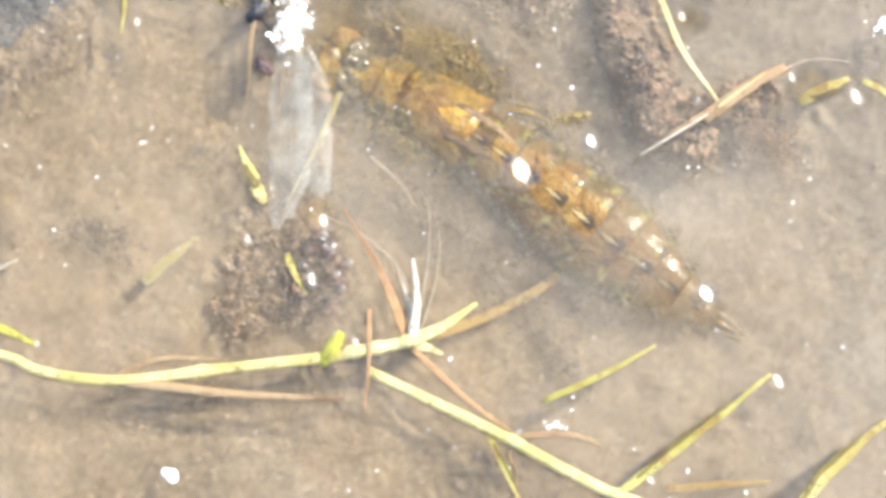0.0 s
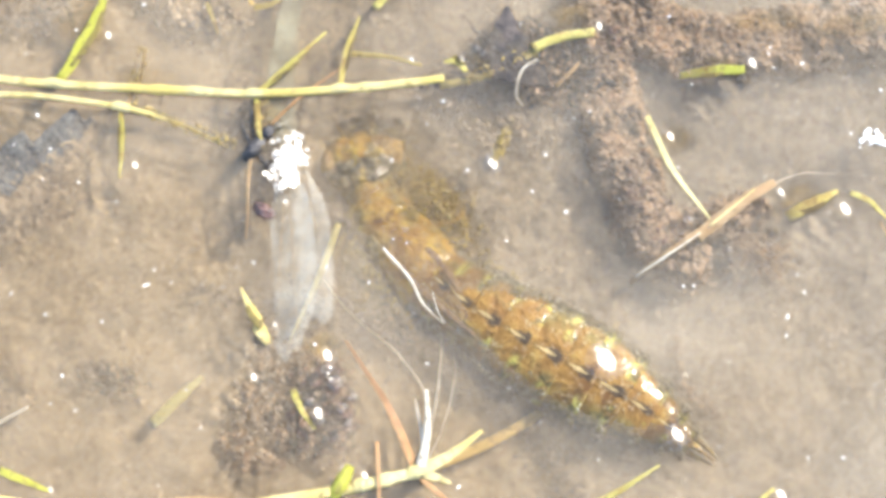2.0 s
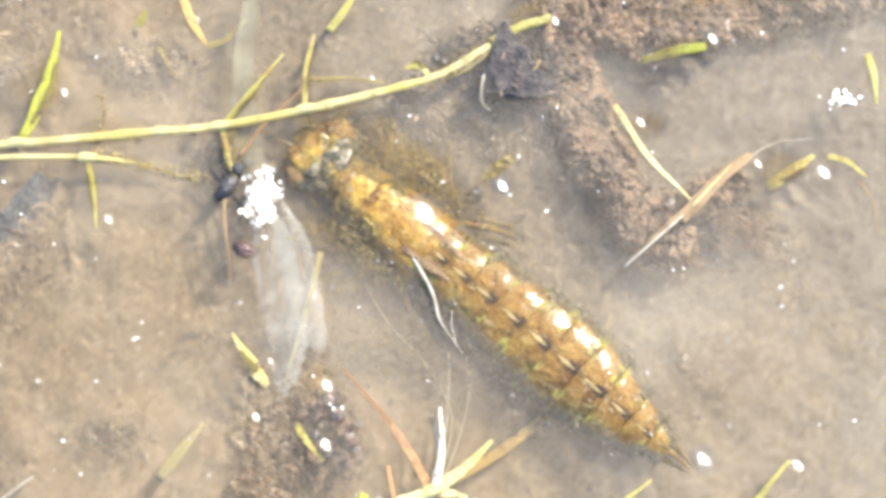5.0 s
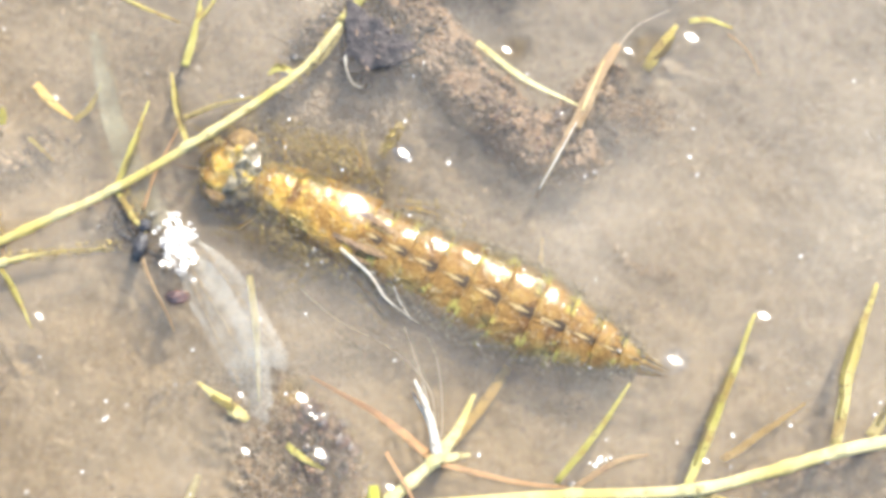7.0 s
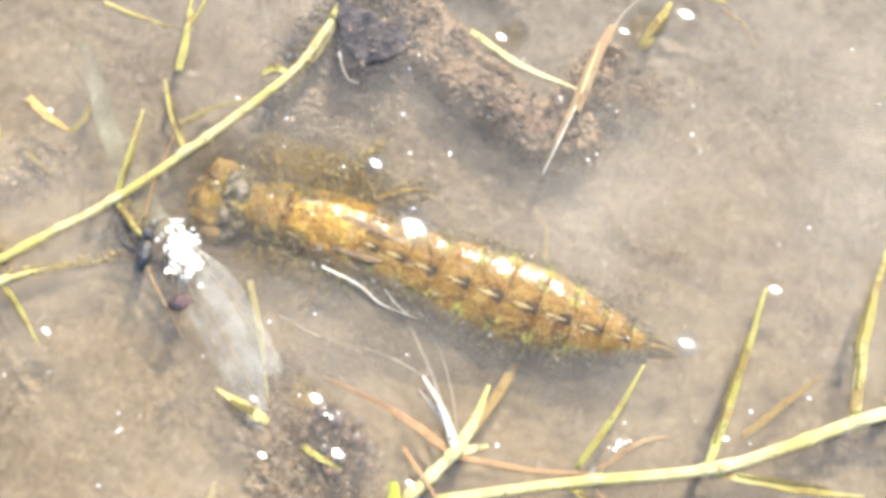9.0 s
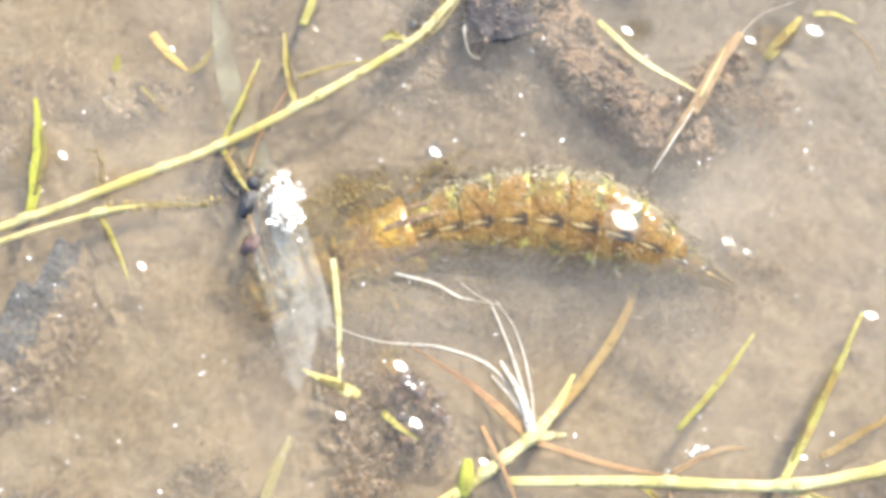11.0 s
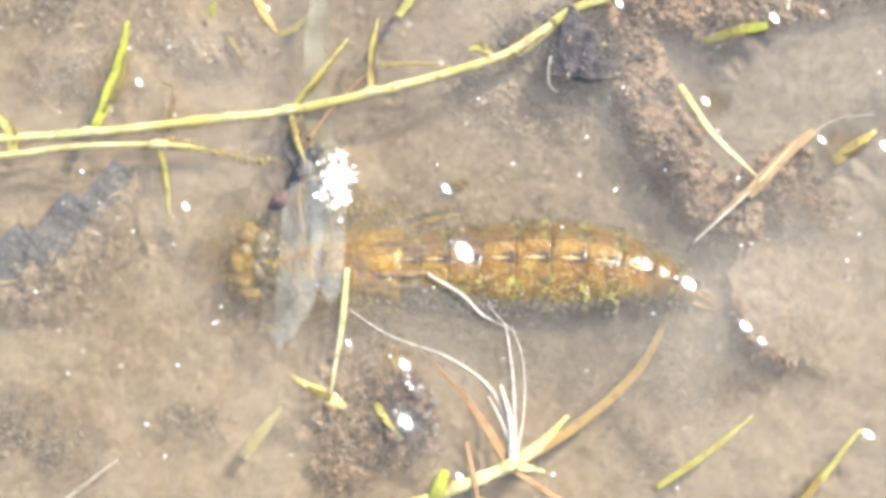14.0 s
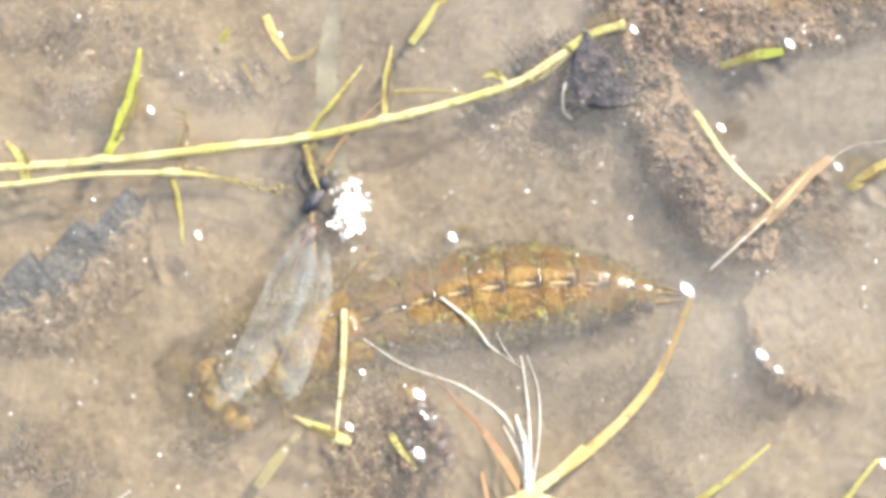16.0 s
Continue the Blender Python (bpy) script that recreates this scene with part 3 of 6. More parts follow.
def clinging(name, length, width, height, count, seed, low=0.1, spread=0.5, long=2.4, material=None):
    """Crumbs of mud and weed stuck to the flanks of one ring."""
    rnd = random.Random(seed)
    verts, faces = [], []
    for _ in range(count):
        a = rnd.choice((0, math.pi)) + rnd.gauss(0, spread)
        x = (rnd.gauss(0, 0.27) if spread > 1 else rnd.uniform(-0.55, 0.55)) * length
        y, z = math.cos(a) * width * (rnd.uniform(0.3, 1.1) if spread > 1 else 1.0), abs(math.sin(a)) * height * rnd.choice((1, 1, -0.5)) - low
        s, b = math.exp(rnd.uniform(math.log(0.11), math.log(0.4))), len(verts)
        m = Matrix.Rotation(rnd.uniform(0, 6.283), 3, "Z") @ Matrix.Rotation(rnd.uniform(-0.9, 0.9), 3, "X")
        k = rnd.uniform(0.7, long)
        for i in range(5):
            q = 6.283 * i / 5
            verts.append((m @ Vector((math.cos(q) * k, math.sin(q) * 0.7, rnd.uniform(-0.2, 0.2))) * s * 0.5 * rnd.uniform(0.7, 1.3) + Vector((x, y * 1.03, z))) * MM)
        verts.append((m @ Vector((0, 0, 0.25 * s)) + Vector((x, y * 1.03, z))) * MM)
        verts.append((m @ Vector((0, 0, -0.25 * s)) + Vector((x, y * 1.03, z))) * MM)
        for i in range(5):
            j = (i + 1) % 5
            faces += [(b + i, b + j, b + 5), (b + j, b + i, b + 6)]
    return mesh_of(name, verts, faces, material or WEED)


def make_nymph():
    root = thing("dragonfly_nymph", "large ochre-brown dragonfly nymph with a banded abdomen, crawling in shallow water", "insect larva")
    rings = []
    for i, (name, a, b, w0, w1, h0, h1) in enumerate(RINGS):
        me = ring_mesh(name, b - a, w0, w1, h0, h1, RING if i > 2 else SKIN, ridge=0.0 if i > 2 else 0.03, arch=0.04 if i > 2 else 0.0, spine=0.09 if 7 <= i <= 11 else 0.0, front_round=0.1 if i == 2 else 0.0)
        ring = part(name, me, root)
        wide = 1.12 if i > 2 else 1.0
        tagged(part("clinging_silt", clinging("clinging_silt", b - a, (w0 + w1) / 2 * wide, (h0 + h1) / 2, 420 if i > 2 else 300, 40 + i, spread=0.62 if i > 2 else 0.9, material=FLANK_GRIT if i > 2 else None), ring, "crumbs of mud stuck to the flanks"), kind="stuff")
        rings.append((ring, (a + b) / 2))
    thorax = rings[2][0]
    head = part("head", ball("head", 2.6, 3.5, 1.8, SKIN, 26, 40, 0.34, 3.6), root, "broad mottled head")
    for s in (1, -1):
        part("eye", ball("eye", 1.35, 1.1, 0.95, EYE, 12, 16, 0.3, 3.2, seed=s), head, "glossy brown eye", pose(-0.5 * MM, s * 2.45 * MM, 0.45 * MM, 0, 0, s * 20))
        part("antenna", strand("antenna", [(-2.0, s * 0.9, 0.5), (-3.6, s * 1.6, 0.9), (-5.2, s * 1.9, 0.7)], 0.22, SKIN, 1.0, sides=6), head)
    tagged(part("clinging_silt", clinging("clinging_silt", 5.0, 3.2, 1.7, 260, 31, spread=0.9, long=1.3), head, "crumbs of mud stuck to the head"), kind="stuff")
    part("labium", ball("labium", 1.9, 1.7, 0.7, SKIN, 10, 16, 0.15, 2.5), head, "", pose(-1.6 * MM, 0, -0.9 * MM))
    for s in (1, -1):
        for lead, out, x0, w, low in ((10.0, 0.0, -0.4, 1.3, 0.34), (8.8, 0.9, 0.2, 1.2, 0.85)):
            pts = [(x0, s * (1.0 + out), 2.15 - low), (x0 + lead * 0.35, s * (1.25 + out), 2.5 - low), (x0 + lead * 0.7, s * (0.95 + out), 2.5 - low), (x0 + lead, s * (0.45 + out * 0.8), 2.45 - low)]
            case = part("wing_case", strand("wing_case", pts, w, CASE, 0.16, (0.6, 0.2), 6, 12, 0.05, -0.2, belly=0.35), thorax, "dark reddish-brown wing case")
            rib = [(x, y - s * 0.42, z + 0.08) for x, y, z in pts]
            part("rib", strand("rib", rib, 0.2, SKIN, 0.8, (0.9, 0.5), 6, 6, 0.05), case)
    legs = []
    for s in (1, -1):
        low = -1.0 if s > 0 else -1.5
        for hip, knee, shin, foot in (
            ((-5.0, 2.2, -0.6), (-6.0, 4.4, 0.3), (-7.4, 5.0, -1.2), (-8.4, 5.0, -2.4)),
            ((-0.8, 2.6, -0.6), (0.4, 5.2, 0.6), (-0.6, 6.6, -0.8), (-1.0, 7.2, -2.4)),
            ((2.2, 2.7, -0.6), (5.6, 4.7, 0.2), (7.4, 5.6, -1.4), (8.4, 5.8, -2.6)),
        ):
            pts = [(p[0], s * p[1], p[2] + (low if i else 0)) for i, p in enumerate((hip, knee, shin, foot))]
            leg = part("leg", strand("leg", pts, 0.66, SKIN, 0.85, (1.15, 0.3), 8, 8, 0.1, nodes=(0.33,)), root)
            for (x0, y0, z0), (x1, y1, z1) in zip(pts[1:], pts[2:]):
                weed = clinging("clinging_weed", 3.4, 0.8, 0.6, 130, int(x0 * 7 + 90))
                tagged(part("clinging_weed", weed, leg, "yellowish weed caught on the leg", pose((x0 + x1) / 2 * MM, (y0 + y1) / 2 * MM, (z0 + z1) / 2 * MM, 0, 0, math.degrees(math.atan2(y1 - y0, x1 - x0)))), kind="stuff")
            legs.append((leg, s))
    for lo_x, hi_x, lo_y, hi_y in ((-7.5, 5.0, 2.4, 6.6), (-5.0, 3.0, -4.8, -2.4)):
        mesh = clinging("clinging_weed", hi_x - lo_x, 0.9, 0.9, 400, int(hi_y * 10) + 200, spread=1.2, long=1.6)
        co = np.empty(len(mesh.vertices) * 3, dtype=np.float32)
        mesh.vertices.foreach_get("co", co)
        co = co.reshape(-1, 3)
        co[:, 1] *= (hi_y - lo_y) / 2.2
        mesh.vertices.foreach_set("co", co.ravel())
        tagged(part("clinging_weed", mesh, thorax, "yellowish-green weed and silt trailing from the thorax", pose((lo_x + hi_x) / 2 * MM, (lo_y + hi_y) / 2 * MM, 0.4 * MM)), kind="stuff")
    for x, y, rx, ry, z in ((-2.0, 4.8, 7.0, 2.4, 0.9), (-2.5, -4.2, 5.0, 1.6, 0.3)):
        part("weed_film", film_mesh("weed_film", rx, ry, x + y, WEED_FILM), thorax, "yellowish-olive film of weed trailing from the thorax", pose(x * MM, y * MM, z * MM))
    part("weed_film", film_mesh("weed_film", 4.2, 4.6, 2.0, WEED_FILM), head, "yellowish-olive weed about the head", pose(-1.0 * MM, 1.5 * MM, -0.6 * MM))
    tail = rings[-1][0]
    for y, z, l in ((0, 0.45, 2.6), (0.75, -0.2, 2.9), (-0.75, -0.2, 2.9)):
        part("tail_spine", strand("tail_spine", [(0.4, y, z), (l * 0.6, y * 0.8, z * 0.8), (l + 0.6, y * 0.35, z * 0.5)], 0.75, SKIN, 0.8, (1.1, 0.15), 5, 8), tail)
    return root, [(head, 2.5)] + rings, legs


NYMPH, NYMPH_RINGS, NYMPH_LEGS = make_nymph()


# ---- the drowned fly ----
def wing_mesh(name, length, width, slant, seed):
    """A long strip of wing, its tip at the origin, its root at -x; slant: how much shorter its one edge is (below nought: the other)."""
    nu, nv = 44, 13
    verts, uvs, faces = [], [], []
    for i in range(nu):
        u = i / (nu - 1)
        rise = min(1.0, 0.24 + 2.1 * u)
        w = width / 2 * rise * rise * (3 - 2 * rise) * (1 - 0.12 * u)
        for k in range(nv):
            v = k / (nv - 1) * 2 - 1
            edge = (v + 1) / 2 if slant > 0 else (1 - v) / 2
            cut = abs(slant) * edge ** 2.0 + 1.3 * (1 - min(1.0, edge / 0.3)) ** 2 + 0.45 * noise.noise(Vector((v * 2.6, seed, 2.0))) + 0.25 * noise.noise(Vector((v * 7.0, seed, 5.0)))
            ragged = 1 + 0.05 * u * noise.noise(Vector((u * 9, (v > 0) * 5.0 + seed, seed))) + 0.05 * u * noise.noise(Vector((u * 25, (v > 0) * 5.0 + seed, seed)))
            x, y = -length + u * (length - max(0.0, cut)), v * w * ragged + 0.25 * math.sin(u * 3.0)
            z = 0.08 * noise.noise(Vector((x * 0.35, y * 0.9, seed))) + 0.02 * noise.noise(Vector((x * 1.6, y * 2.4, seed))) + 0.12 * (1 - v * v)
            verts.append(Vector((x, y, z)) * MM)
            uvs.append((u, v))
    for i in range(nu - 1):
        for k in range(nv - 1):
            a = i * nv + k
            faces.append((a, a + nv, a + nv + 1, a + 1))
    return mesh_of(name, verts, faces, FILMY, uvs)


def make_fly():
    root = thing("drowned_fly", "drowned black fly with long translucent wings at a grass node", "insect")
    part("body", ball("body", 1.25, 0.62, 0.6, BLACK, 12, 16, 0.4, 2.6), root, "", pose(-9.9 * MM, 4.7 * MM, 0.2 * MM, 0, 0, 60))
    part("head", ball("head", 0.55, 0.6, 0.5, BLACK, 10, 12, 0.25, 2.0), root, "", pose(-9.1 * MM, 6.3 * MM, 0.25 * MM))
    part("abdomen", strand("abdomen", [(-10.1, 4.2, 0.1), (-9.9, 2.0, 0.0), (-9.3, -1.0, -0.2), (-9.0, -3.0, -0.3)], 0.42, STRAW, 0.8, (1.0, 0.4), 6, 8), root, "thin straw-brown abdomen")
    for pts in ([(-10.4, 5.2), (-11.5, 6.6), (-11.3, 8.0)], [(-9.6, 5.2), (-8.2, 6.9), (-7.2, 7.0)], [(-10.2, 5.6), (-10.6, 7.4), (-9.8, 8.6)], [(-9.5, 4.2), (-8.4, 3.2), (-8.6, 2.0)]):
        part("leg", strand("leg", pts, 0.12, BLACK, 1.0, (1.5, 0.5), 5, 6, z=0.15), root)
    wings = []
    for length, width, slant, veins in ((17.0, 3.8, 4.2, (-0.45, 0.1)), (13.4, 3.0, -2.2, (0.35,))):
        w = part("wing", wing_mesh("wing", length, width, slant, length), root, "greyish translucent wing")
        for v in veins:
            pts = [(-length * 0.97, 0, 0.16), (-length * 0.55, v * width * 0.5, 0.26), (-length * 0.12, v * width * 0.8, 0.22)]
            part("vein", strand("vein", pts, 0.05, STRAW, 1.0, (1.4, 0.5), 8, 5), w)
        wings.append(w)
    return root, wings


def crumple(name, count, wide, tall, material, seed):
    """Crumpled clear shards added for sparkle, most of them tilted to glint at the camera."""
    rnd = random.Random(seed)
    verts, faces = [], []
    for _ in range(count):
        x, y = rnd.gauss(0, wide), rnd.gauss(0, tall)
        sx, sy = 0.35 + rnd.gauss(0, 0.17), 0.21 + rnd.gauss(0, 0.17)
        s, b, z0 = rnd.uniform(0.12, 0.42), len(verts), 0.2 + rnd.uniform(0, 0.35)
        n, turn = rnd.choice((4, 5)), rnd.uniform(0, 6.283)
        for i in range(n):
            q, r = turn + 6.283 * i / n, s * rnd.uniform(0.6, 1.1)
            dx, dy = r * math.cos(q), r * math.sin(q)
            verts.append(Vector((x + dx, y + dy, z0 - sx * dx - sy * dy)) * MM)
        verts.append(Vector((x, y, z0)) * MM)
        faces += [(b + i, b + (i + 1) % n, b + n) for i in range(n)]
    return mesh_of(name, verts, faces, material, smooth=False)


FLY, FLY_WINGS = make_fly()
tagged(part("glint_shards", crumple("glint_shards", 210, 0.62, 1.1, GLINT_FILM, 3), FLY, "crumpled shards added at the wing roots, tilted to glint at the camera", pose(-6.7 * MM, 3.7 * MM, 1.1 * MM)), kind="stuff")

SEED = tagged(new("seed", ball("seed", 0.95, 0.6, 0.5, BERRY, 14, 20, 0.35, 2.4)), "small dark reddish-brown seed floating beside the fly", "seed")


# ---- floating plants ----
def folded_edge(leaf, pts, w, side=-1):
    """A dark brownish strip along a leaf: the shaded half of a fold, put into colour."""
    a, b, c = (Vector(q) for q in pts)
    across = Vector((a.y - c.y, c.x - a.x, 0)).normalized() * side * w
    path = [a.lerp(b, 0.3) + across * 0.1, b + across * 0.36 + Vector((0, 0, 0.08)), b.lerp(c, 0.55) + across * 0.24]
    part("folded_edge", strand("folded_edge", path, w * 0.5, FOLD_DARK, 0.3, (0.5, 0.3), 8, 8, 0.25, 0.2, belly=0.6), leaf, "dark brownish strip painting in the shaded half of a fold")


def make_upper_grass():
    g = thing("creeping_grass", "long yellow-green creeping grass stem with short leaves, floating on the water", "grass")
    part("stem", strand("stem", [(-62, 3.6, 0), (-41, 5.8, 0.1), (-28.3, 7.3, 0.2), (-17, 9.1, 0.25), (-11.2, 10.1, 0.3), (-4, 12.1, 0.25), (1.2, 13.8, 0.2),
                                  (4.2, 14.9, 0.1)], 0.72, STEM, 0.8, (1.0, 0.95), 9, 12, 0.06, nodes=(0.4, 0.76)), g)
    sunk = part("stem", strand("stem", [(3.9, 14.75, 0.1), (7.2, 16.2, 0.0), (10.2, 18.4, 0.0), (11.4, 19.4, 0.0)], 0.7, STEM, 0.8, (1.0, 0.9), 9, 12, 0.08, nodes=(0.4,)), g)
    part("stem", strand("stem", [(11.0, 19.1, 0.0), (13.2, 20.6, 0.1), (15.9, 21.6, 0.2)], 0.95, LEAF, 0.7, (0.9, 0.8), 8, 12, 0.06), g, "greener tip of the stem")
    part("branch", strand("branch", [(-62, 1.6, -0.1), (-40, 4.4, 0), (-34.3, 5.1, 0.1), (-28.6, 6.1, 0.15), (-21.5, 6.6, 0.1), (-17.0, 6.3, -0.3), (-12.5, 5.4, -1.0)], 0.66, STEM, 0.8, (1.0, 0.5), 8, 10, nodes=(0.72,)), g, "yellow side stem")
    for pts, w, m, k in (
        ([(-11.1, 10.1, 0.2), (-8.8, 13.2, 0.4), (-6.5, 16.8, 0.1)], 0.72, LEAF, 0.4),
        ([(-4.2, 12.3, 0.2), (-4.35, 15.6, 0.3), (-4.0, 18.7, 0.0)], 0.75, YELLOW, 0.4),
        ([(-27.5, 7.7, 0.2), (-26.1, 12.4, 0.6), (-25.4, 17.2, 0.5)], 1.5, GREEN, 0.5),
        ([(-22.0, 6.3, 0.1), (-21.2, 3.9, 0.2), (-20.6, 0.6, 0.0)], 0.62, LEAF, 0.35),
        ([(-34.3, 5.0, 0.0), (-34.7, 6.9, 0.4), (-36.2, 8.6, 0.3)], 1.3, LEAF, 0.4),
        ([(-11.0, 9.9, 0.2), (-10.3, 7.8, 0.5), (-9.4, 5.6, 0.4)], 0.72, LEAF, 0.3),
        ([(12.0, 19.8, 0.0), (9.2, 17.0, -0.3), (7.0, 15.6, -0.3)], 1.0, YELLOW, 0.3),
        ([(6.0, 16.0, 0.0), (4.8, 16.6, 0.1), (3.9, 16.3, 0.0)], 0.9, LEAF, 0.3),
    ):
        leaf = part("leaf", strand("leaf", pts, w, m, 0.28, (0.55, 0.25), 8, 10, 0.12, k, belly=0.6), g)
        folded_edge(leaf, pts, w)
    nodes(g, 0.78, [(-11.2, 10.1, 0.36, 15), (-28.0, 7.4, 0.26, 8), (-22.0, 6.58, 0.16, 3), (-4.2, 12.1, 0.3, 17), (-16.0, 9.25, 0.3, 9)])
    part("rootlet", strand("rootlet", [(-9.2, 7.8, 0.1), (-7.4, 10.6, 0.2), (-4.4, 14.1, 0.0)], 0.26, RUST, 1.0, (1.0, 0.5), 7, 6), g)
    part("rootlet", strand("rootlet", [(-21.6, 6.8, -0.1), (-21.2, 9.5, -0.5), (-21.4, 12.3, -0.9)], 0.36, STRAW, 1.0, (1.0, 0.4), 7, 6), g)
    for x, y, l, turn, seed in ((-16.6, 6.2, 9.0, -8, 301), (-21.4, 9.4, 5.0, 92, 302), (8.6, 17.2, 6.0, 40, 303), (-9.8, 8.2, 3.6, 110, 304)):
        tagged(part("clinging_silt", clinging("clinging_silt", l, 0.45, 0.35, int(l * 16), seed, low=0.2, spread=0.9), g, "brown crumbs caught on the stem", pose(x * MM, y * MM, 0, 0, 0, turn)), kind="stuff")
    return g, sunk


def nodes(g, stem_width, spots):
    """Swollen pale sheaths where leaves leave the stem: place, and the stem's way there."""
    for x, y, z, turn in spots:
        me = strand("node", [(-0.75, 0, 0), (-0.2, 0.03, 0.03), (0.3, -0.02, 0.02), (0.8, 0, 0)], stem_width * 1.18, NODE, 0.85, (0.75, 0.7), 6, 12, 0.12, belly=0.25)
        part("node", me, g, "pale swollen node", pose(x * MM, y * MM, z * MM, 0, 0, turn))


def make_lower_grass():
    g = thing("creeping_grass", "pale yellow creeping grass stem with upright side leaves, floating on the water", "grass")
    part("stem", strand("stem", [(6.4, -22.2, -0.2), (16.9, -24.4, 0.1), (28.1, -27.1, 0.2), (34.8, -27.5, 0.25), (40.5, -27.4, 0.2), (47.5, -28.0, 0.1), (70, -31, 0)],
                                0.96, STEM, 0.8, (0.9, 1.2), 9, 12, nodes=(0.36, 0.55)), g)
    for pts, w, m in (
        ([(28.1, -27.0, 0.2), (32.4, -21.7, 0.5), (37.9, -14.7, 0.5)], 1.0, LEAF),
        ([(41.0, -26.9, 0.2), (44.3, -20.8, 0.5), (48.4, -15.0, 0.5)], 1.25, YELLOW),
        ([(19.4, -24.4, 0.1), (23.2, -23.3, 0.3), (26.0, -23.4, 0.2)], 0.6, STRAW),
        ([(28.5, -27.4, 0.1), (34.0, -30.7, 0.1), (39.4, -33.3, 0.0)], 1.0, YELLOW),
        ([(16.9, -24.7, 0.1), (19.1, -27.4, 0.1), (21.6, -30.4, 0.0)], 0.65, LEAF),
        ([(31.8, -25.5, -0.9), (35.9, -24.2, -1.2), (40.0, -22.8, -1.6)], 0.8, AMBER),
        ([(44.0, -27.0, 0.0), (47.0, -25.0, -0.2), (52.0, -23.4, -0.5)], 1.3, YELLOW),
    ):
        leaf = part("leaf", strand("leaf", pts, w * 1.22, m, 0.25, (0.6, 0.22), 8, 10, 0.12, 0.4, belly=0.4), g)
        if m in (LEAF, YELLOW):
            folded_edge(leaf, pts, w * 1.1, 1)
    swing = part("leaf", strand("leaf", [(0, 0, 0.1), (4.6, 3.3, 0.5), (8.0, 6.3, 0.6)], 0.7, LEAF, 0.28, (0.7, 0.25), 8, 10, 0.05, 0.4, belly=0.4), g, "thin yellow-green side leaf")
    nodes(g, 1.0, [(28.1, -27.1, 0.25, -8), (41.0, -27.4, 0.25, -3), (19.2, -24.9, 0.15, -13)])
    part("rootlet", strand("rootlet", [(19.4, -24.6, 0), (19.0, -26.0, -0.1), (20.0, -27.4, -0.2), (20.1, -29.6, -0.4)], 0.4, STRAW, 1.0, (1.0, 0.6), 6, 6), g)
    return g, swing


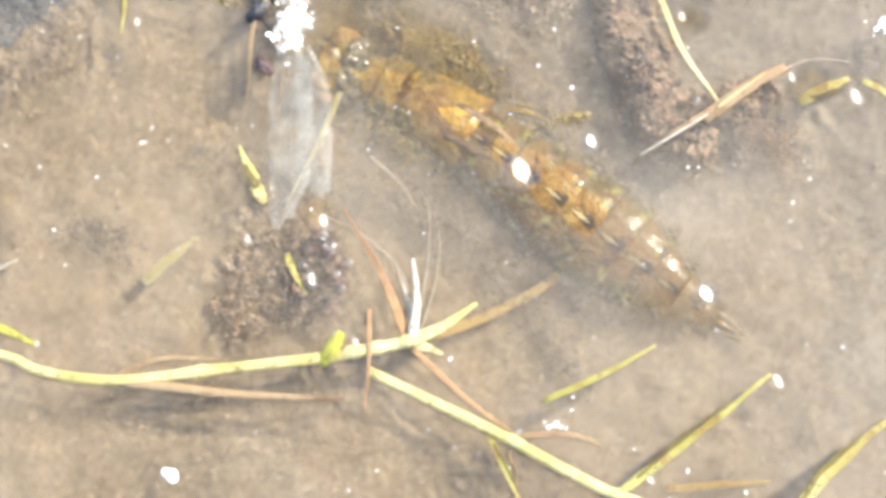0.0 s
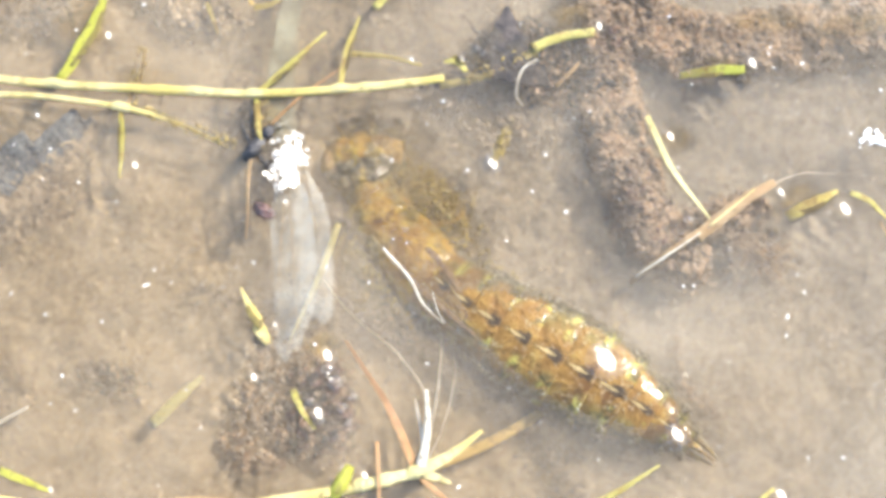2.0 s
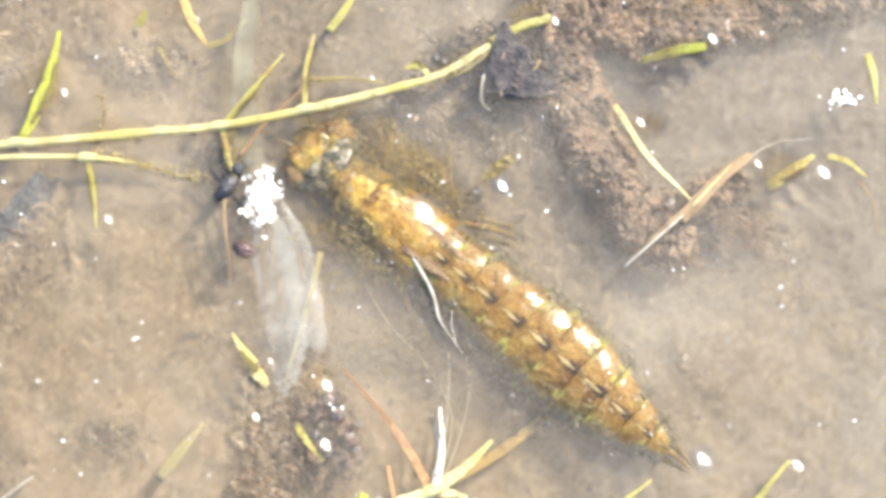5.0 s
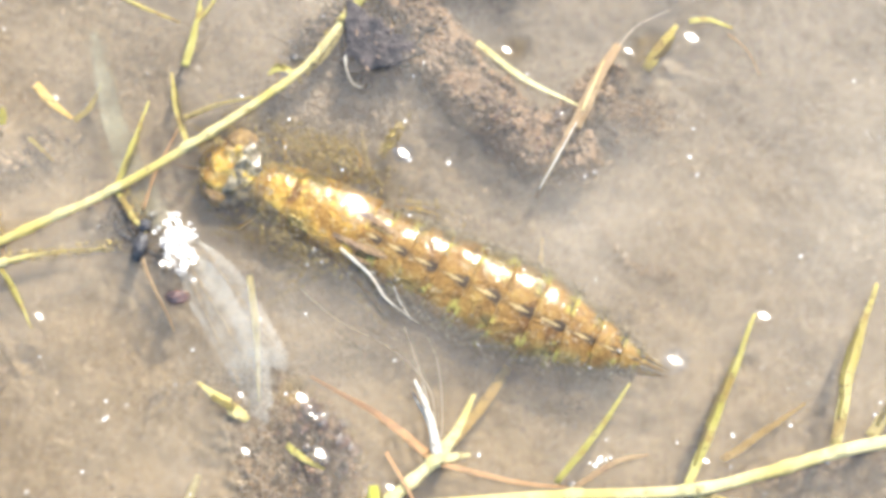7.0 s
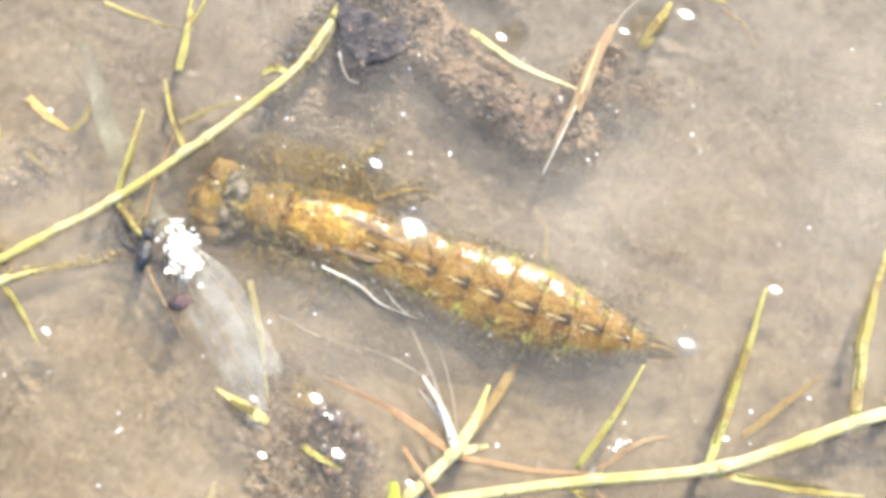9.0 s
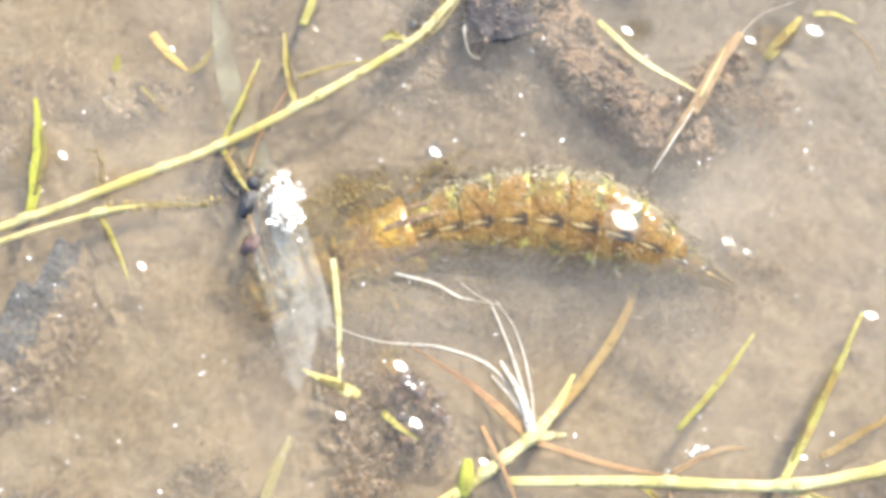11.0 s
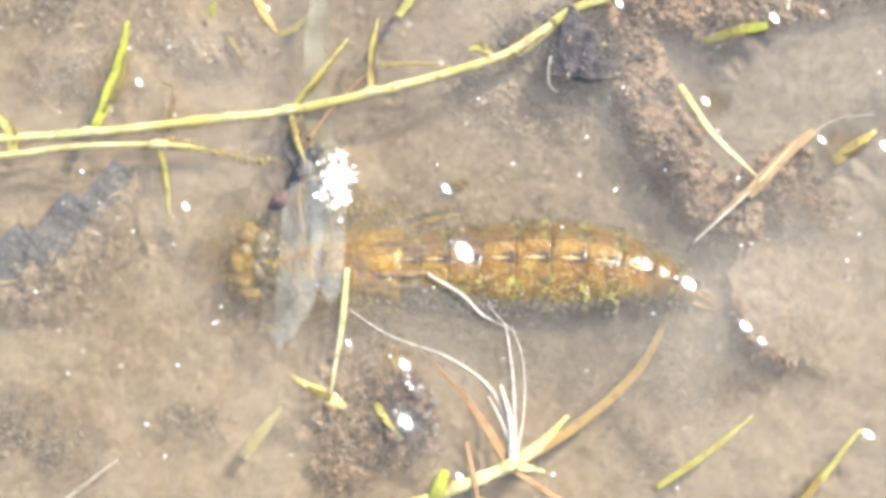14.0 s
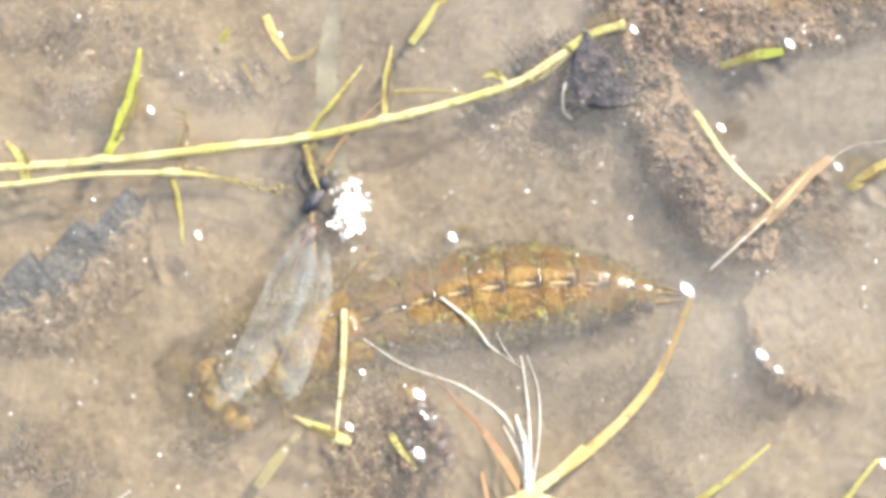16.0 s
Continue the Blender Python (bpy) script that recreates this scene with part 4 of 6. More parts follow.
def make_hub():
    g = thing("grass_runner", "yellow grass runner ending in a tuft of pale roots and blades", "grass")
    part("stem", strand("stem", [(-46, -31, -0.1), (-24.6, -28.3, 0), (-19, -28.7, 0.1), (-13.3, -28.0, 0.1), (-5.6, -25.2, 0.1), (2.4, -22.2, 0.2), (5.6, -20.8, 0.3), (9.4, -19.0, 0.3)],
                                0.86, STEM, 0.8, (0.9, 1.15), 9, 12, nodes=(0.55, 0.9)), g)
    part("stem", strand("stem", [(-13.0, -27.9, 0), (-4.3, -26.8, 0.0), (4.9, -25.0, -0.2)], 0.95, STRAW, 0.7, (1.1, 0.4), 8, 10), g, "straw-coloured side stem")
    for pts, w, m in (
        ([(9.2, -19.1, 0.3), (11.5, -17.2, 0.4), (13.6, -14.8, 0.2)], 1.35, STEM),
        ([(9.3, -19.1, 0.2), (10.6, -19.3, 0.3), (11.9, -19.5, 0.2)], 1.1, STEM),
        ([(8.8, -18.9, 0.2), (5.6, -14.4, 0.0), (0.9, -9.6, -0.7)], 1.0, RUST),
        ([(9.4, -19.6, 0.2), (15.0, -22.7, 0.3), (19.6, -24.5, 0.3)], 0.62, RUST),
        ([(5.3, -17.4, 0.3), (6.3, -21.3, 0.9), (7.0, -25.8, 0.2)], 0.45, RUST),
        ([(-13.2, -27.6, 0.1), (-10.0, -25.4, 0.5), (-5.6, -24.3, 0.2)], 0.55, STRAW),
    ):
        part("leaf", strand("leaf", pts, w, m, 0.3, (0.75, 0.22), 8, 10, 0.06, 0.3, belly=0.25), g)
    nodes(g, 1.1, [(4.9, -21.1, 0.3, 25), (9.0, -19.2, 0.35, 25)])
    part("bud", strand("bud", [(2.6, -22.6, 0.1), (3.2, -21.2, 0.7), (3.6, -19.8, 0.8)], 1.3, GREEN, 0.75, (0.7, 0.55), 6, 12, 0.04, belly=0.5), g, "bright green bud")
    roots = []
    long_leaf = part("leaf", strand("leaf", [(0, 0, 0.1), (5.3, 4.5, 0.0), (9.4, 9.3, -0.1), (11.5, 13.8, -0.2), (12.7, 17.4, -0.3)], 1.15, AMBER, 0.3, (0.75, 0.3), 8, 10, 0.08, 0.3, belly=0.2), g, "long amber leaf under the surface")
    for pts, w in (
        ([(0.0, 0.3, 0.3), (-0.1, 3.4, 0.4), (-0.4, 7.0, 0.3), (-0.8, 9.6, 0.3), (-1.2, 11.5, 0.3)], 0.3),
        ([(0.1, 0.2, 0.2), (0.6, 4.4, 0.1), (0.4, 8.6, 0.1), (-0.7, 11.6, 0.2)], 0.2),
        ([(-0.1, 0.4, 0.2), (-1.9, 5.8, 0.1), (-5.7, 8.6, 0.1), (-10.7, 10.2, 0.0), (-14.4, 12.3, 0.0)], 0.24),
        ([(-0.1, 0.1, 0.4), (-0.4, 3.4, 0.6), (-1.4, 6.6, 0.5)], 0.75),
        ([(0.1, 0.2, 0.2), (-0.9, 3.0, 0.4), (-2.4, 5.6, 0.2)], 0.4),
    ):
        roots.append(part("root", strand("root", pts, w, PALE, 0.7, (1.25, 0.35), 8, 8, 0.12), g, "bleached root"))
    tip = part("root", strand("root", [(-0.6, -0.3, -1.6), (0.8, 0.15, -0.5), (2.6, 0.5, 0.25), (4.9, 0.2, 0.4), (8.3, 0.5, 0.4)], 0.25, PALE, 0.7, (0.3, 0.9), 8, 8, 0.16, belly=0.35), g, "white frayed end of a root")
    part("fibre", strand("fibre", [(0.2, 0.05, 0.2), (1.6, -0.2, 0.2), (2.9, -0.7, 0.2)], 0.12, PALE, 0.8, (1.0, 0.4), 7, 6), tip)
    roots.append(tip)
    return g, roots, long_leaf


UPPER, SUNK_STEM = make_upper_grass()
LOWER, SWING_LEAF = make_lower_grass()
HUB, HUB_ROOTS, LONG_LEAF = make_hub()


def loose(name, pts, w, material, label, flat=0.28, ends=(0.6, 0.25), keel=0.35, belly=0.4, category="leaf", wobble=0.06):
    return tagged(new(name, strand(name, pts, w, material, flat, ends, 8, 10, wobble, keel, belly=belly)), label, category)


loose("grass_leaf", [(22.0, 14.0, 0.5), (25.0, 9.9, 0.3), (28.8, 6.5, 0.0)], 0.8, NODE, "narrow pale yellow grass leaf leaning on a straw")
loose("straw", [(28.0, 4.6, 0.1), (29.6, 6.6, 0.3), (31.8, 9.0, 0.4), (33.6, 10.6, 0.1)], 1.25, STRAW, "rust-brown flattened straw lying on rotten plant matter", 0.3, (0.8, 0.55), 0.25, 0.25, "straw")
loose("straw", [(23.4, 0.2, -2.4), (25.4, 2.4, -0.3), (28.9, 5.9, 0.3)], 0.62, STRAW, "thin straw-brown stalk dipping under the surface", 0.6, (0.7, 1.0), 0.1, 0.1, "straw")
# highlight on the lower stalk, painted as a pale sliver
loose("straw", [(23.6, 0.4, 0.0), (26.2, 3.0, 0.3), (28.2, 5.0, 0.55)], 0.2, PALE, "pale sliver painting in the highlight along a brown stalk", 0.5, (0.7, 0.5), 0.1, 0.2, "straw")
loose("straw", [(28.9, 5.8, 0.6), (30.3, 7.5, 0.75), (32.0, 9.6, 0.5)], 0.22, NODE, "bleached sliver of straw on a brown one", 0.4, (1.0, 0.4), 0.1, 0.2, "straw")
loose("rootlet", [(33.2, 10.2, 0.1), (35.6, 11.8, 0.1), (38.6, 12.4, 0.0)], 0.08, PALE, "hair-thin pale rootlet beyond the straw", 1.0, (1, 0.5), 0, 0, "root")
SMALL_GREEN = [(24.2, 18.6, -1.5), (26.9, 19.2, -0.1), (29.4, 19.7, 0.3)]
folded_edge(loose("grass_leaf", SMALL_GREEN, 1.15, GREEN, "small green leaf, one end sunk, above dark rot", 0.28, (0.5, 0.6)), SMALL_GREEN, 1.1)
SHORT_YELLOW = [(35.2, 8.0, -0.2), (37.2, 9.6, 0.3), (38.9, 10.9, 0.2)]
folded_edge(loose("grass_leaf", SHORT_YELLOW, 1.5, YELLOW, "short yellow leaf with a folded tip, floating"), SHORT_YELLOW, 1.3)
loose("grass_leaf", [(40.0, 11.0, 0.1), (41.6, 10.6, 0.3), (43.4, 9.4, 0.1)], 0.75, LEAF, "small yellow-green leaf tip on the water")
loose("grass_leaf", [(43.0, 20.0, 0.3), (43.6, 18.2, 0.4), (44.0, 15.8, 0.0)], 1.0, LEAF, "yellow-green leaf tip beside a raft of foam")
loose("rootlet", [(42.9, 9.0, 0.0), (44.0, 7.2, 0.1), (44.4, 4.8, 0.0)], 0.22, STRAW, "hair-thin brown rootlet on the water", 1.0, (1, 0.5), 0, 0, "root")
loose("straw", [(-3.8, 14.6, -0.6), (-0.6, 15.0, -0.7), (2.4, 14.9, -0.9)], 0.5, YELLOW, "thin submerged yellow straw under the stem", 0.5, (1, 0.5), 0, 0.1, "straw")
loose("grass_leaf", [(-2.5, 18.8, 0.2), (-1.4, 20.6, 0.4), (0.2, 23.6, 0.1)], 1.1, LEAF, "yellow-green leaf tip pointing down at the water")
loose("grass_stalk", [(-0.6, 22.2, 0.1), (0.1, 23.8, 0.2), (1.0, 25.6, 0.1)], 0.34, LEAF, "thin yellow-green stalk of a floating leaf", 0.8, (1.0, 0.7), 0.0, 0.0, "grass")
loose("grass_stalk", [(-0.5, 22.3, 0.1), (1.0, 23.4, 0.2), (2.6, 25.2, 0.1)], 0.34, LEAF, "thin yellow-green stalk of a floating leaf", 0.8, (1.0, 0.7), 0.0, 0.0, "grass")
loose("grass_stalk", [(-6.6, 26.6, 0.0), (-4.4, 24.6, 0.1), (-2.0, 22.8, -0.2)], 0.42, YELLOW, "straight yellow grass stalk on the water", 0.8, (1.0, 0.6), 0.0, 0.0, "grass")
loose("grass_leaf", [(-15.1, 20.7, 0.2), (-14.1, 18.7, 0.3), (-12.8, 17.0, 0.0)], 1.2, AMBER, "small brownish-yellow leaf curled on the water")
loose("grass_leaf", [(-12.8, 17.0, -0.8), (-11.2, 17.8, -0.9), (-9.8, 19.6, -1.0)], 0.8, YELLOW, "submerged yellow leaf under the surface")
loose("grass_leaf", [(-17.0, 16.8, -1.4), (-16.2, 15.6, -1.4), (-15.4, 14.2, -1.6)], 0.6, YELLOW, "small submerged yellow scrap")
loose("grass_leaf", [(-18.9, 18.4, -1.0), (-18.6, 19.0, -0.9), (-18.4, 19.8, -1.0)], 1.2, GREEN, "small green scrap under the surface")
loose("pale_blade", [(-9.3, 24.0, -0.5), (-9.4, 20.6, -0.4), (-9.5, 15.0, -0.3), (-8.9, 10.2, -0.5), (-7.7, 6.0, -0.8)], 2.4, GHOST, "greyish translucent dead blade lying under the stem", 0.14, (0.3, 0.9), 0.1, 0.5, "leaf")
loose("grass_leaf", [(-13.4, -19.6, -1.6), (-11.8, -17.2, -1.4), (-10.2, -14.9, -1.7)], 1.0, NODE, "submerged yellow straw-like leaf", 0.28, (0.85, 0.45))
loose("grass_leaf", [(-2.4, -14.6, 0.2), (-1.4, -16.0, 0.3), (0.1, -17.4, 0.0)], 0.85, LEAF, "short yellow-green leaf on purplish rot")
loose("grass_leaf", [(-24.5, -25.9, 0.2), (-22.3, -26.3, 0.4), (-20.2, -26.7, 0.1)], 1.0, GREEN, "yellow-green leaf tip on the water")
loose("straw", [(-29, -25.0, -0.6), (-26.0, -22.4, -0.5), (-23.6, -20.3, -0.6)], 0.45, PALE, "bleached thread of straw under the surface", 0.6, (1, 0.5), 0, 0, "straw")
loose("straw", [(14.0, 15.2, -0.3), (15.2, 17.0, 0.0), (15.5, 17.6, 0.0)], 0.4, STRAW, "short tan straw on black rot", 0.8, (1, 0.6), 0, 0, "straw")
loose("rootlet", [(12.0, 17.2, -0.2), (10.9, 16.0, -0.1), (10.8, 13.8, -0.2), (11.6, 13.0, -0.4)], 0.3, PALE, "curled pale rootlet on black rot", 1.0, (1, 0.5), 0, 0, "root")
BLADE = loose("grass_leaf", [(0, 5.3, 0.3), (0.15, 0.5, 0.35), (-0.1, -5.3, 0.1)], 0.8, NODE, "narrow yellow grass blade adrift under the fly's wing")
CURL = loose("grass_leaf", [(-2.5, 1.7, 0.3), (-1.2, 0.7, 0.5), (0.2, 0.0, 0.2)], 0.7, STEM, "short yellow-brown leaf, folded over, on the water", 0.4, (0.3, 0.9))
part("folded_edge", strand("folded_edge", [(-1.3, 0.5, 0.55), (-0.3, -0.1, 0.7), (0.6, -0.5, 0.55)], 0.75, FOLD_DARK, 0.35, (0.6, 0.9), 8, 10, 0.15), CURL, "dark brown fold")
part("tip", strand("tip", [(0.2, -0.4, 0.3), (1.0, -0.9, 0.45), (1.7, -1.4, 0.1)], 0.95, YELLOW, 0.4, (1.0, 0.6), 8, 10, 0.12, 0.3, belly=0.3), CURL, "bright yellow folded tip")


# ---- dead leaf and rot ----
def make_dead_leaf():
    """A toothed dark leaf lying askew, its edge up to the surface, mud settled on its lower side."""
    rnd = random.Random(8)
    verts, uvs, faces = [], [], []
    n, m = 70, 22
    for i in range(n):
        t = i / (n - 1)
        bx, by = -24.2 - 14.0 * t, 4.8 - 10.4 * t
        tooth = 1.5 * (1 - ((t * 3.6 - 0.2) % 1.0)) * min(1.0, t * 14)
        w = 7.4 * math.sin(math.pi * min(1, 0.004 + t * 0.78)) ** 0.75
        for k in range(m):
            v = k / (m - 1)
            out = v * w - tooth * (1 - v) ** 4 + 0.5 * v * noise.noise(Vector((t * 9, 3, 1)))
            x = bx + 0.60 * out + rnd.uniform(-0.05, 0.05)
            y = by - 0.80 * out + rnd.uniform(-0.05, 0.05)
            z = -0.8 - 1.5 * v - 2.6 * v ** 5 + 0.35 * noise.noise(Vector((x * 0.5, y * 0.5, 2))) + 0.3 * noise.noise(Vector((x * 1.3, y * 1.3, 5)))
            verts.append(Vector((x, y, z)) * MM)
            uvs.append((t, v))
    for i in range(n - 1):
        for k in range(m - 1):
            a = i * m + k
            faces.append((a, a + 1, a + m + 1, a + m))
    ob = new("dead_leaf", mesh_of("dead_leaf", verts, faces, DARK_LEAF, uvs))
    s = ob.modifiers.new("thick", "SOLIDIFY")
    s.thickness = 0.15 * MM
    return tagged(ob, "dark grey toothed dead leaf, half buried in silt", "leaf")


def make_black_leaf():
    """The pointed tip of a black rotten leaf standing out of the heap beside the stem."""
    verts, uvs, faces = [], [], []
    n, m = 26, 15
    for i in range(n):
        t = i / (n - 1)
        for k in range(m):
            v = k / (m - 1) * 2 - 1
            w = (0.15 + 3.5 * t) * (1 + 0.45 * noise.noise(Vector((t * 9, (v > 0) * 4.0, 7))) + 0.2 * noise.noise(Vector((t * 23, (v > 0) * 4.0, 2))))
            x, y = 12.4 + 1.7 * t + v * w, 20.6 - 6.6 * t + 0.5 * abs(v) * t
            z = 0.5 - 0.25 * t - 0.45 * abs(v) * t + 0.3 * t * noise.noise(Vector((x, y, 3)))
            verts.append(Vector((x, y, z)) * MM)
            uvs.append((t, t * (1 - 0.5 * abs(v))))
    for i in range(n - 1):
        for k in range(m - 1):
            a = i * m + k
            faces.append((a, a + m, a + m + 1, a + 1))
    ob = new("dead_leaf", mesh_of("dead_leaf", verts, faces, BLACK_LEAF, uvs))
    s = ob.modifiers.new("thick", "SOLIDIFY")
    s.thickness = 0.15 * MM
    return tagged(ob, "pointed black rotten leaf beside the stem", "leaf")


BLACK_TIP = make_black_leaf()
make_dead_leaf()


def scraps(name, lines, count, lo, hi, material, label, top=-0.5, seed=1, lift=2.4, at=(0, 0), long=1.7, fibre=0.09, drift=0.0, floc=1):
    """Heaped scraps of rot about lines (x0, y0, x1, y1, half-width): small crooked flakes, one mesh."""
    rnd = random.Random(seed)
    verts, faces = [], []
    spots = []
    for i in range(count):
        if i % floc == 0:
            x0, y0, x1, y1, w = rnd.choice(lines)
            t, a, r = rnd.random(), rnd.uniform(0, 6.283), abs(rnd.gauss(0, 0.5))
            cx, cy = x0 + (x1 - x0) * t + math.cos(a) * r * w, y0 + (y1 - y0) * t + math.sin(a) * r * w
        near = 0.6 if floc > 1 else 0.0
        spots.append((cx + rnd.gauss(0, near), cy + rnd.gauss(0, near), r))
    floors = bed(np.array([q[0] for q in spots]) + at[0], np.array([q[1] for q in spots]) + at[1])
    for (x, y, r), floor in zip(spots, map(float, floors)):
        z = min(top, floor + rnd.random() ** 1.6 * lift * math.exp(-r * r))
        z = min(top, z + drift * rnd.random())
        s = math.exp(rnd.uniform(math.log(lo), math.log(hi)))
        m = Matrix.Rotation(rnd.uniform(0, 6.283), 3, "Z") @ Matrix.Rotation(rnd.uniform(-0.7, 0.7), 3, "X") @ Matrix.Rotation(rnd.uniform(-0.5, 0.5), 3, "Y")
        k, b = rnd.uniform(0.7, long), len(verts)
        if rnd.random() < fibre:
            way, p = m @ Vector((1, 0, 0)), Vector((x, y, z))
            for i in range(5):
                for a in (0.0, 2.1, 4.2):
                    verts.append((p + Vector((-way.y * math.cos(a), way.x * math.cos(a), math.sin(a))) * 0.07 * (1.3 - i * 0.2)) * MM)
                p = p + way * s * 0.7
                way = (way + Vector((rnd.gauss(0, 0.4), rnd.gauss(0, 0.4), rnd.gauss(-0.1, 0.15)))).normalized()
            faces += [(b + i * 3 + e, b + i * 3 + (e + 1) % 3, b + i * 3 + 3 + (e + 1) % 3, b + i * 3 + 3 + e) for i in range(4) for e in range(3)]
            continue
        ring = 5
        for i in range(ring):
            q = 6.283 * i / ring + rnd.uniform(-0.3, 0.3)
            p = Vector((math.cos(q) * k, math.sin(q) * 0.75, rnd.uniform(-0.35, 0.35))) * s * rnd.uniform(0.45, 1.3) * 0.5
            verts.append((m @ p + Vector((x, y, z))) * MM)
        verts.append((m @ Vector((0, 0, 0.3 * s)) + Vector((x, y, z))) * MM)
        verts.append((m @ Vector((0, 0, -0.22 * s)) + Vector((x, y, z))) * MM)
        for i in range(ring):
            j = (i + 1) % ring
            faces += [(b + i, b + j, b + ring), (b + j, b + i, b + ring + 1)]
    return tagged(new(name, mesh_of(name, verts, faces, material, smooth=False)), label, "plant debris", kind="stuff")


def clods(name, lines, count, lo, hi, material, label, lift=0.5, seed=1, top=-0.05, long=1.8):
    """A soft heap about lines (x0, y0, x1, y1, half-width): many small rounded lumps that sit on the bed and on one another, one mesh."""
    rnd = random.Random(seed)
    axes = [Vector(p) for p in ((1, 0, 0), (-1, 0, 0), (0, 1, 0), (0, -1, 0), (0, 0, 1), (0, 0, -1))]
    ball_verts, mids, ball_faces = list(axes), {}, []

    def mid(a, b):
        key = (min(a, b), max(a, b))
        if key not in mids:
            mids[key] = len(ball_verts)
            ball_verts.append((ball_verts[a] + ball_verts[b]).normalized())
        return mids[key]

    for a, b, c in ((0, 2, 4), (2, 1, 4), (1, 3, 4), (3, 0, 4), (2, 0, 5), (1, 2, 5), (3, 1, 5), (0, 3, 5)):
        ab, bc, ca = mid(a, b), mid(b, c), mid(c, a)
        ball_faces += [(a, ab, ca), (ab, b, bc), (ca, bc, c), (ab, bc, ca)]
    lengths = [math.hypot(q[2] - q[0], q[3] - q[1]) * q[4] for q in lines]
    spots = []
    for x0, y0, x1, y1, w in rnd.choices(lines, lengths, k=count):
        t, a, r = rnd.random(), rnd.uniform(0, 6.283), math.sqrt(rnd.random()) * w
        spots.append((x0 + (x1 - x0) * t + math.cos(a) * r, y0 + (y1 - y0) * t + math.sin(a) * r))
    px, py = np.array([q[0] for q in spots]), np.array([q[1] for q in spots])
    floc = field(px + 60, py + 60, 1.5, 71, 3)
    keep = floc > -0.26
    spots = [q for q, ok in zip(spots, keep) if ok]
    floors = bed(px[keep], py[keep]) + lift * np.clip(floc[keep] * 1.6 + 0.1, 0, 0.9)
    verts, faces = [], []
    for (x, y), floor in zip(spots, map(float, floors)):
        size, k = math.exp(rnd.uniform(math.log(lo), math.log(hi))), rnd.uniform(0.8, long)
        at = Vector((x, y, min(top, floor + rnd.random() ** 2 * lift * 0.4)))
        m = Matrix.Rotation(rnd.uniform(0, 6.283), 3, "Z") @ Matrix.Rotation(rnd.uniform(-0.6, 0.6), 3, "X") @ Matrix.Diagonal((size * k, size, size * 0.75))
        b = len(verts)
        verts += [(at + m @ v * rnd.uniform(0.6, 1.3)) * MM for v in ball_verts]
        faces += [(b + p, b + q, b + r) for p, q, r in ball_faces]
    return tagged(new(name, mesh_of(name, verts, faces, material)), label, "plant debris", kind="stuff")


clods("plant_debris", [(16.8, 22, 19.3, 14, 2.8), (19.3, 14, 21.4, 9.3, 2.8), (21.4, 9.3, 24.4, 5.0, 3.0), (24.4, 5.0, 27.5, 3.0, 2.7), (26, 5, 32, 8.2, 1.7)], 12000, 0.09, 0.32, ROT, "band of soft crumbly brown rotten plant matter", 0.8, 31, -0.95)
clods("plant_debris", [(16, 24.5, 24, 21.8, 3.2), (24, 21.8, 30, 22.6, 3.0), (30, 23.2, 46, 28, 3.2)], 9000, 0.09, 0.34, ROT, "soft brown rot along the pool's far side", 0.8, 32, -0.95)
clods("plant_debris", [(4, 14, 15, 13, 3.6), (7, 17, 13, 18, 3.0)], 2400, 0.08, 0.26, ROT_MIX, "grey-brown crumbs under the grass stem", 0.4, 33)
clods("plant_debris", [(-0.2, -12.6, 1.6, -16.8, 1.5)], 170, 0.2, 0.55, WET_ROT, "glossy maroon lumps of wet rot under bubbles", 1.6, 35, -0.05, 1.6)
clods("plant_debris", [(-4.6, -9, -5.4, -20, 2.6), (-1.6, -9, -2.6, -20, 2.0)], 2600, 0.09, 0.32, ROT, "soft brown crumbs beside the purplish clump", 0.6, 34)
scraps("plant_debris", [(17, 22, 19.3, 14, 2.4), (19.3, 14, 24, 5.5, 2.4), (24.5, 4.5, 31, 7.5, 1.8)], 500, 0.2, 0.7, ROT, "loose shreds on the band of crumbly brown rotten plant matter", -0.6, 2, 1.2, long=1.8, fibre=0.12, floc=6)
scraps("plant_debris", [(12.6, 18.6, 14.0, 14.6, 1.6), (12, 15, 16, 15, 1.0)], 260, 0.12, 0.5, ROT, "crumbs of silt and rot on the black leaf", 0.55, 17, 2.5, drift=2.5, floc=4)
scraps("plant_debris", [(7, 18, 12.5, 20.5, 2.0), (11, 16, 17, 17.5, 2.4), (12.5, 20.5, 16, 15.5, 1.5)], 1700, 0.16, 1.1, ROT_DARK, "heap of black rotten scraps beside the stem", -0.7, 3)
scraps("plant_debris", [(17, 24, 30, 22.4, 2.6), (30, 23.4, 40, 26, 2.4)], 500, 0.14, 0.6, ROT, "brown and black rot along the pool's far side", -0.5, 4, long=1.5, fibre=0.07, floc=5)
scraps("plant_debris", [(-1.8, -12.5, -0.5, -18.5, 2.4), (0.5, -13, 1.8, -17.5, 1.6)], 1000, 0.22, 0.95, ROT_RED, "clump of purplish-brown rot with bubbles", -0.1, 5, long=1.4, floc=7)
scraps("plant_debris", [(24.0, 3.6, 29.0, 7.0, 1.5), (21.5, 9.0, 23.5, 6.5, 1.2), (17.5, 22, 20, 19, 1.3)], 420, 0.2, 0.6, ROT_RED, "dark reddish scraps lying in the brown rot", -0.2, 18, 2.6, long=1.6, floc=6)
scraps("plant_debris", [(30.5, 6, 35.5, 4.5, 2.4)], 1000, 0.14, 0.6, ROT, "loose brown rot beside the straw", -0.4, 6, long=1.5, fibre=0.1, floc=5)
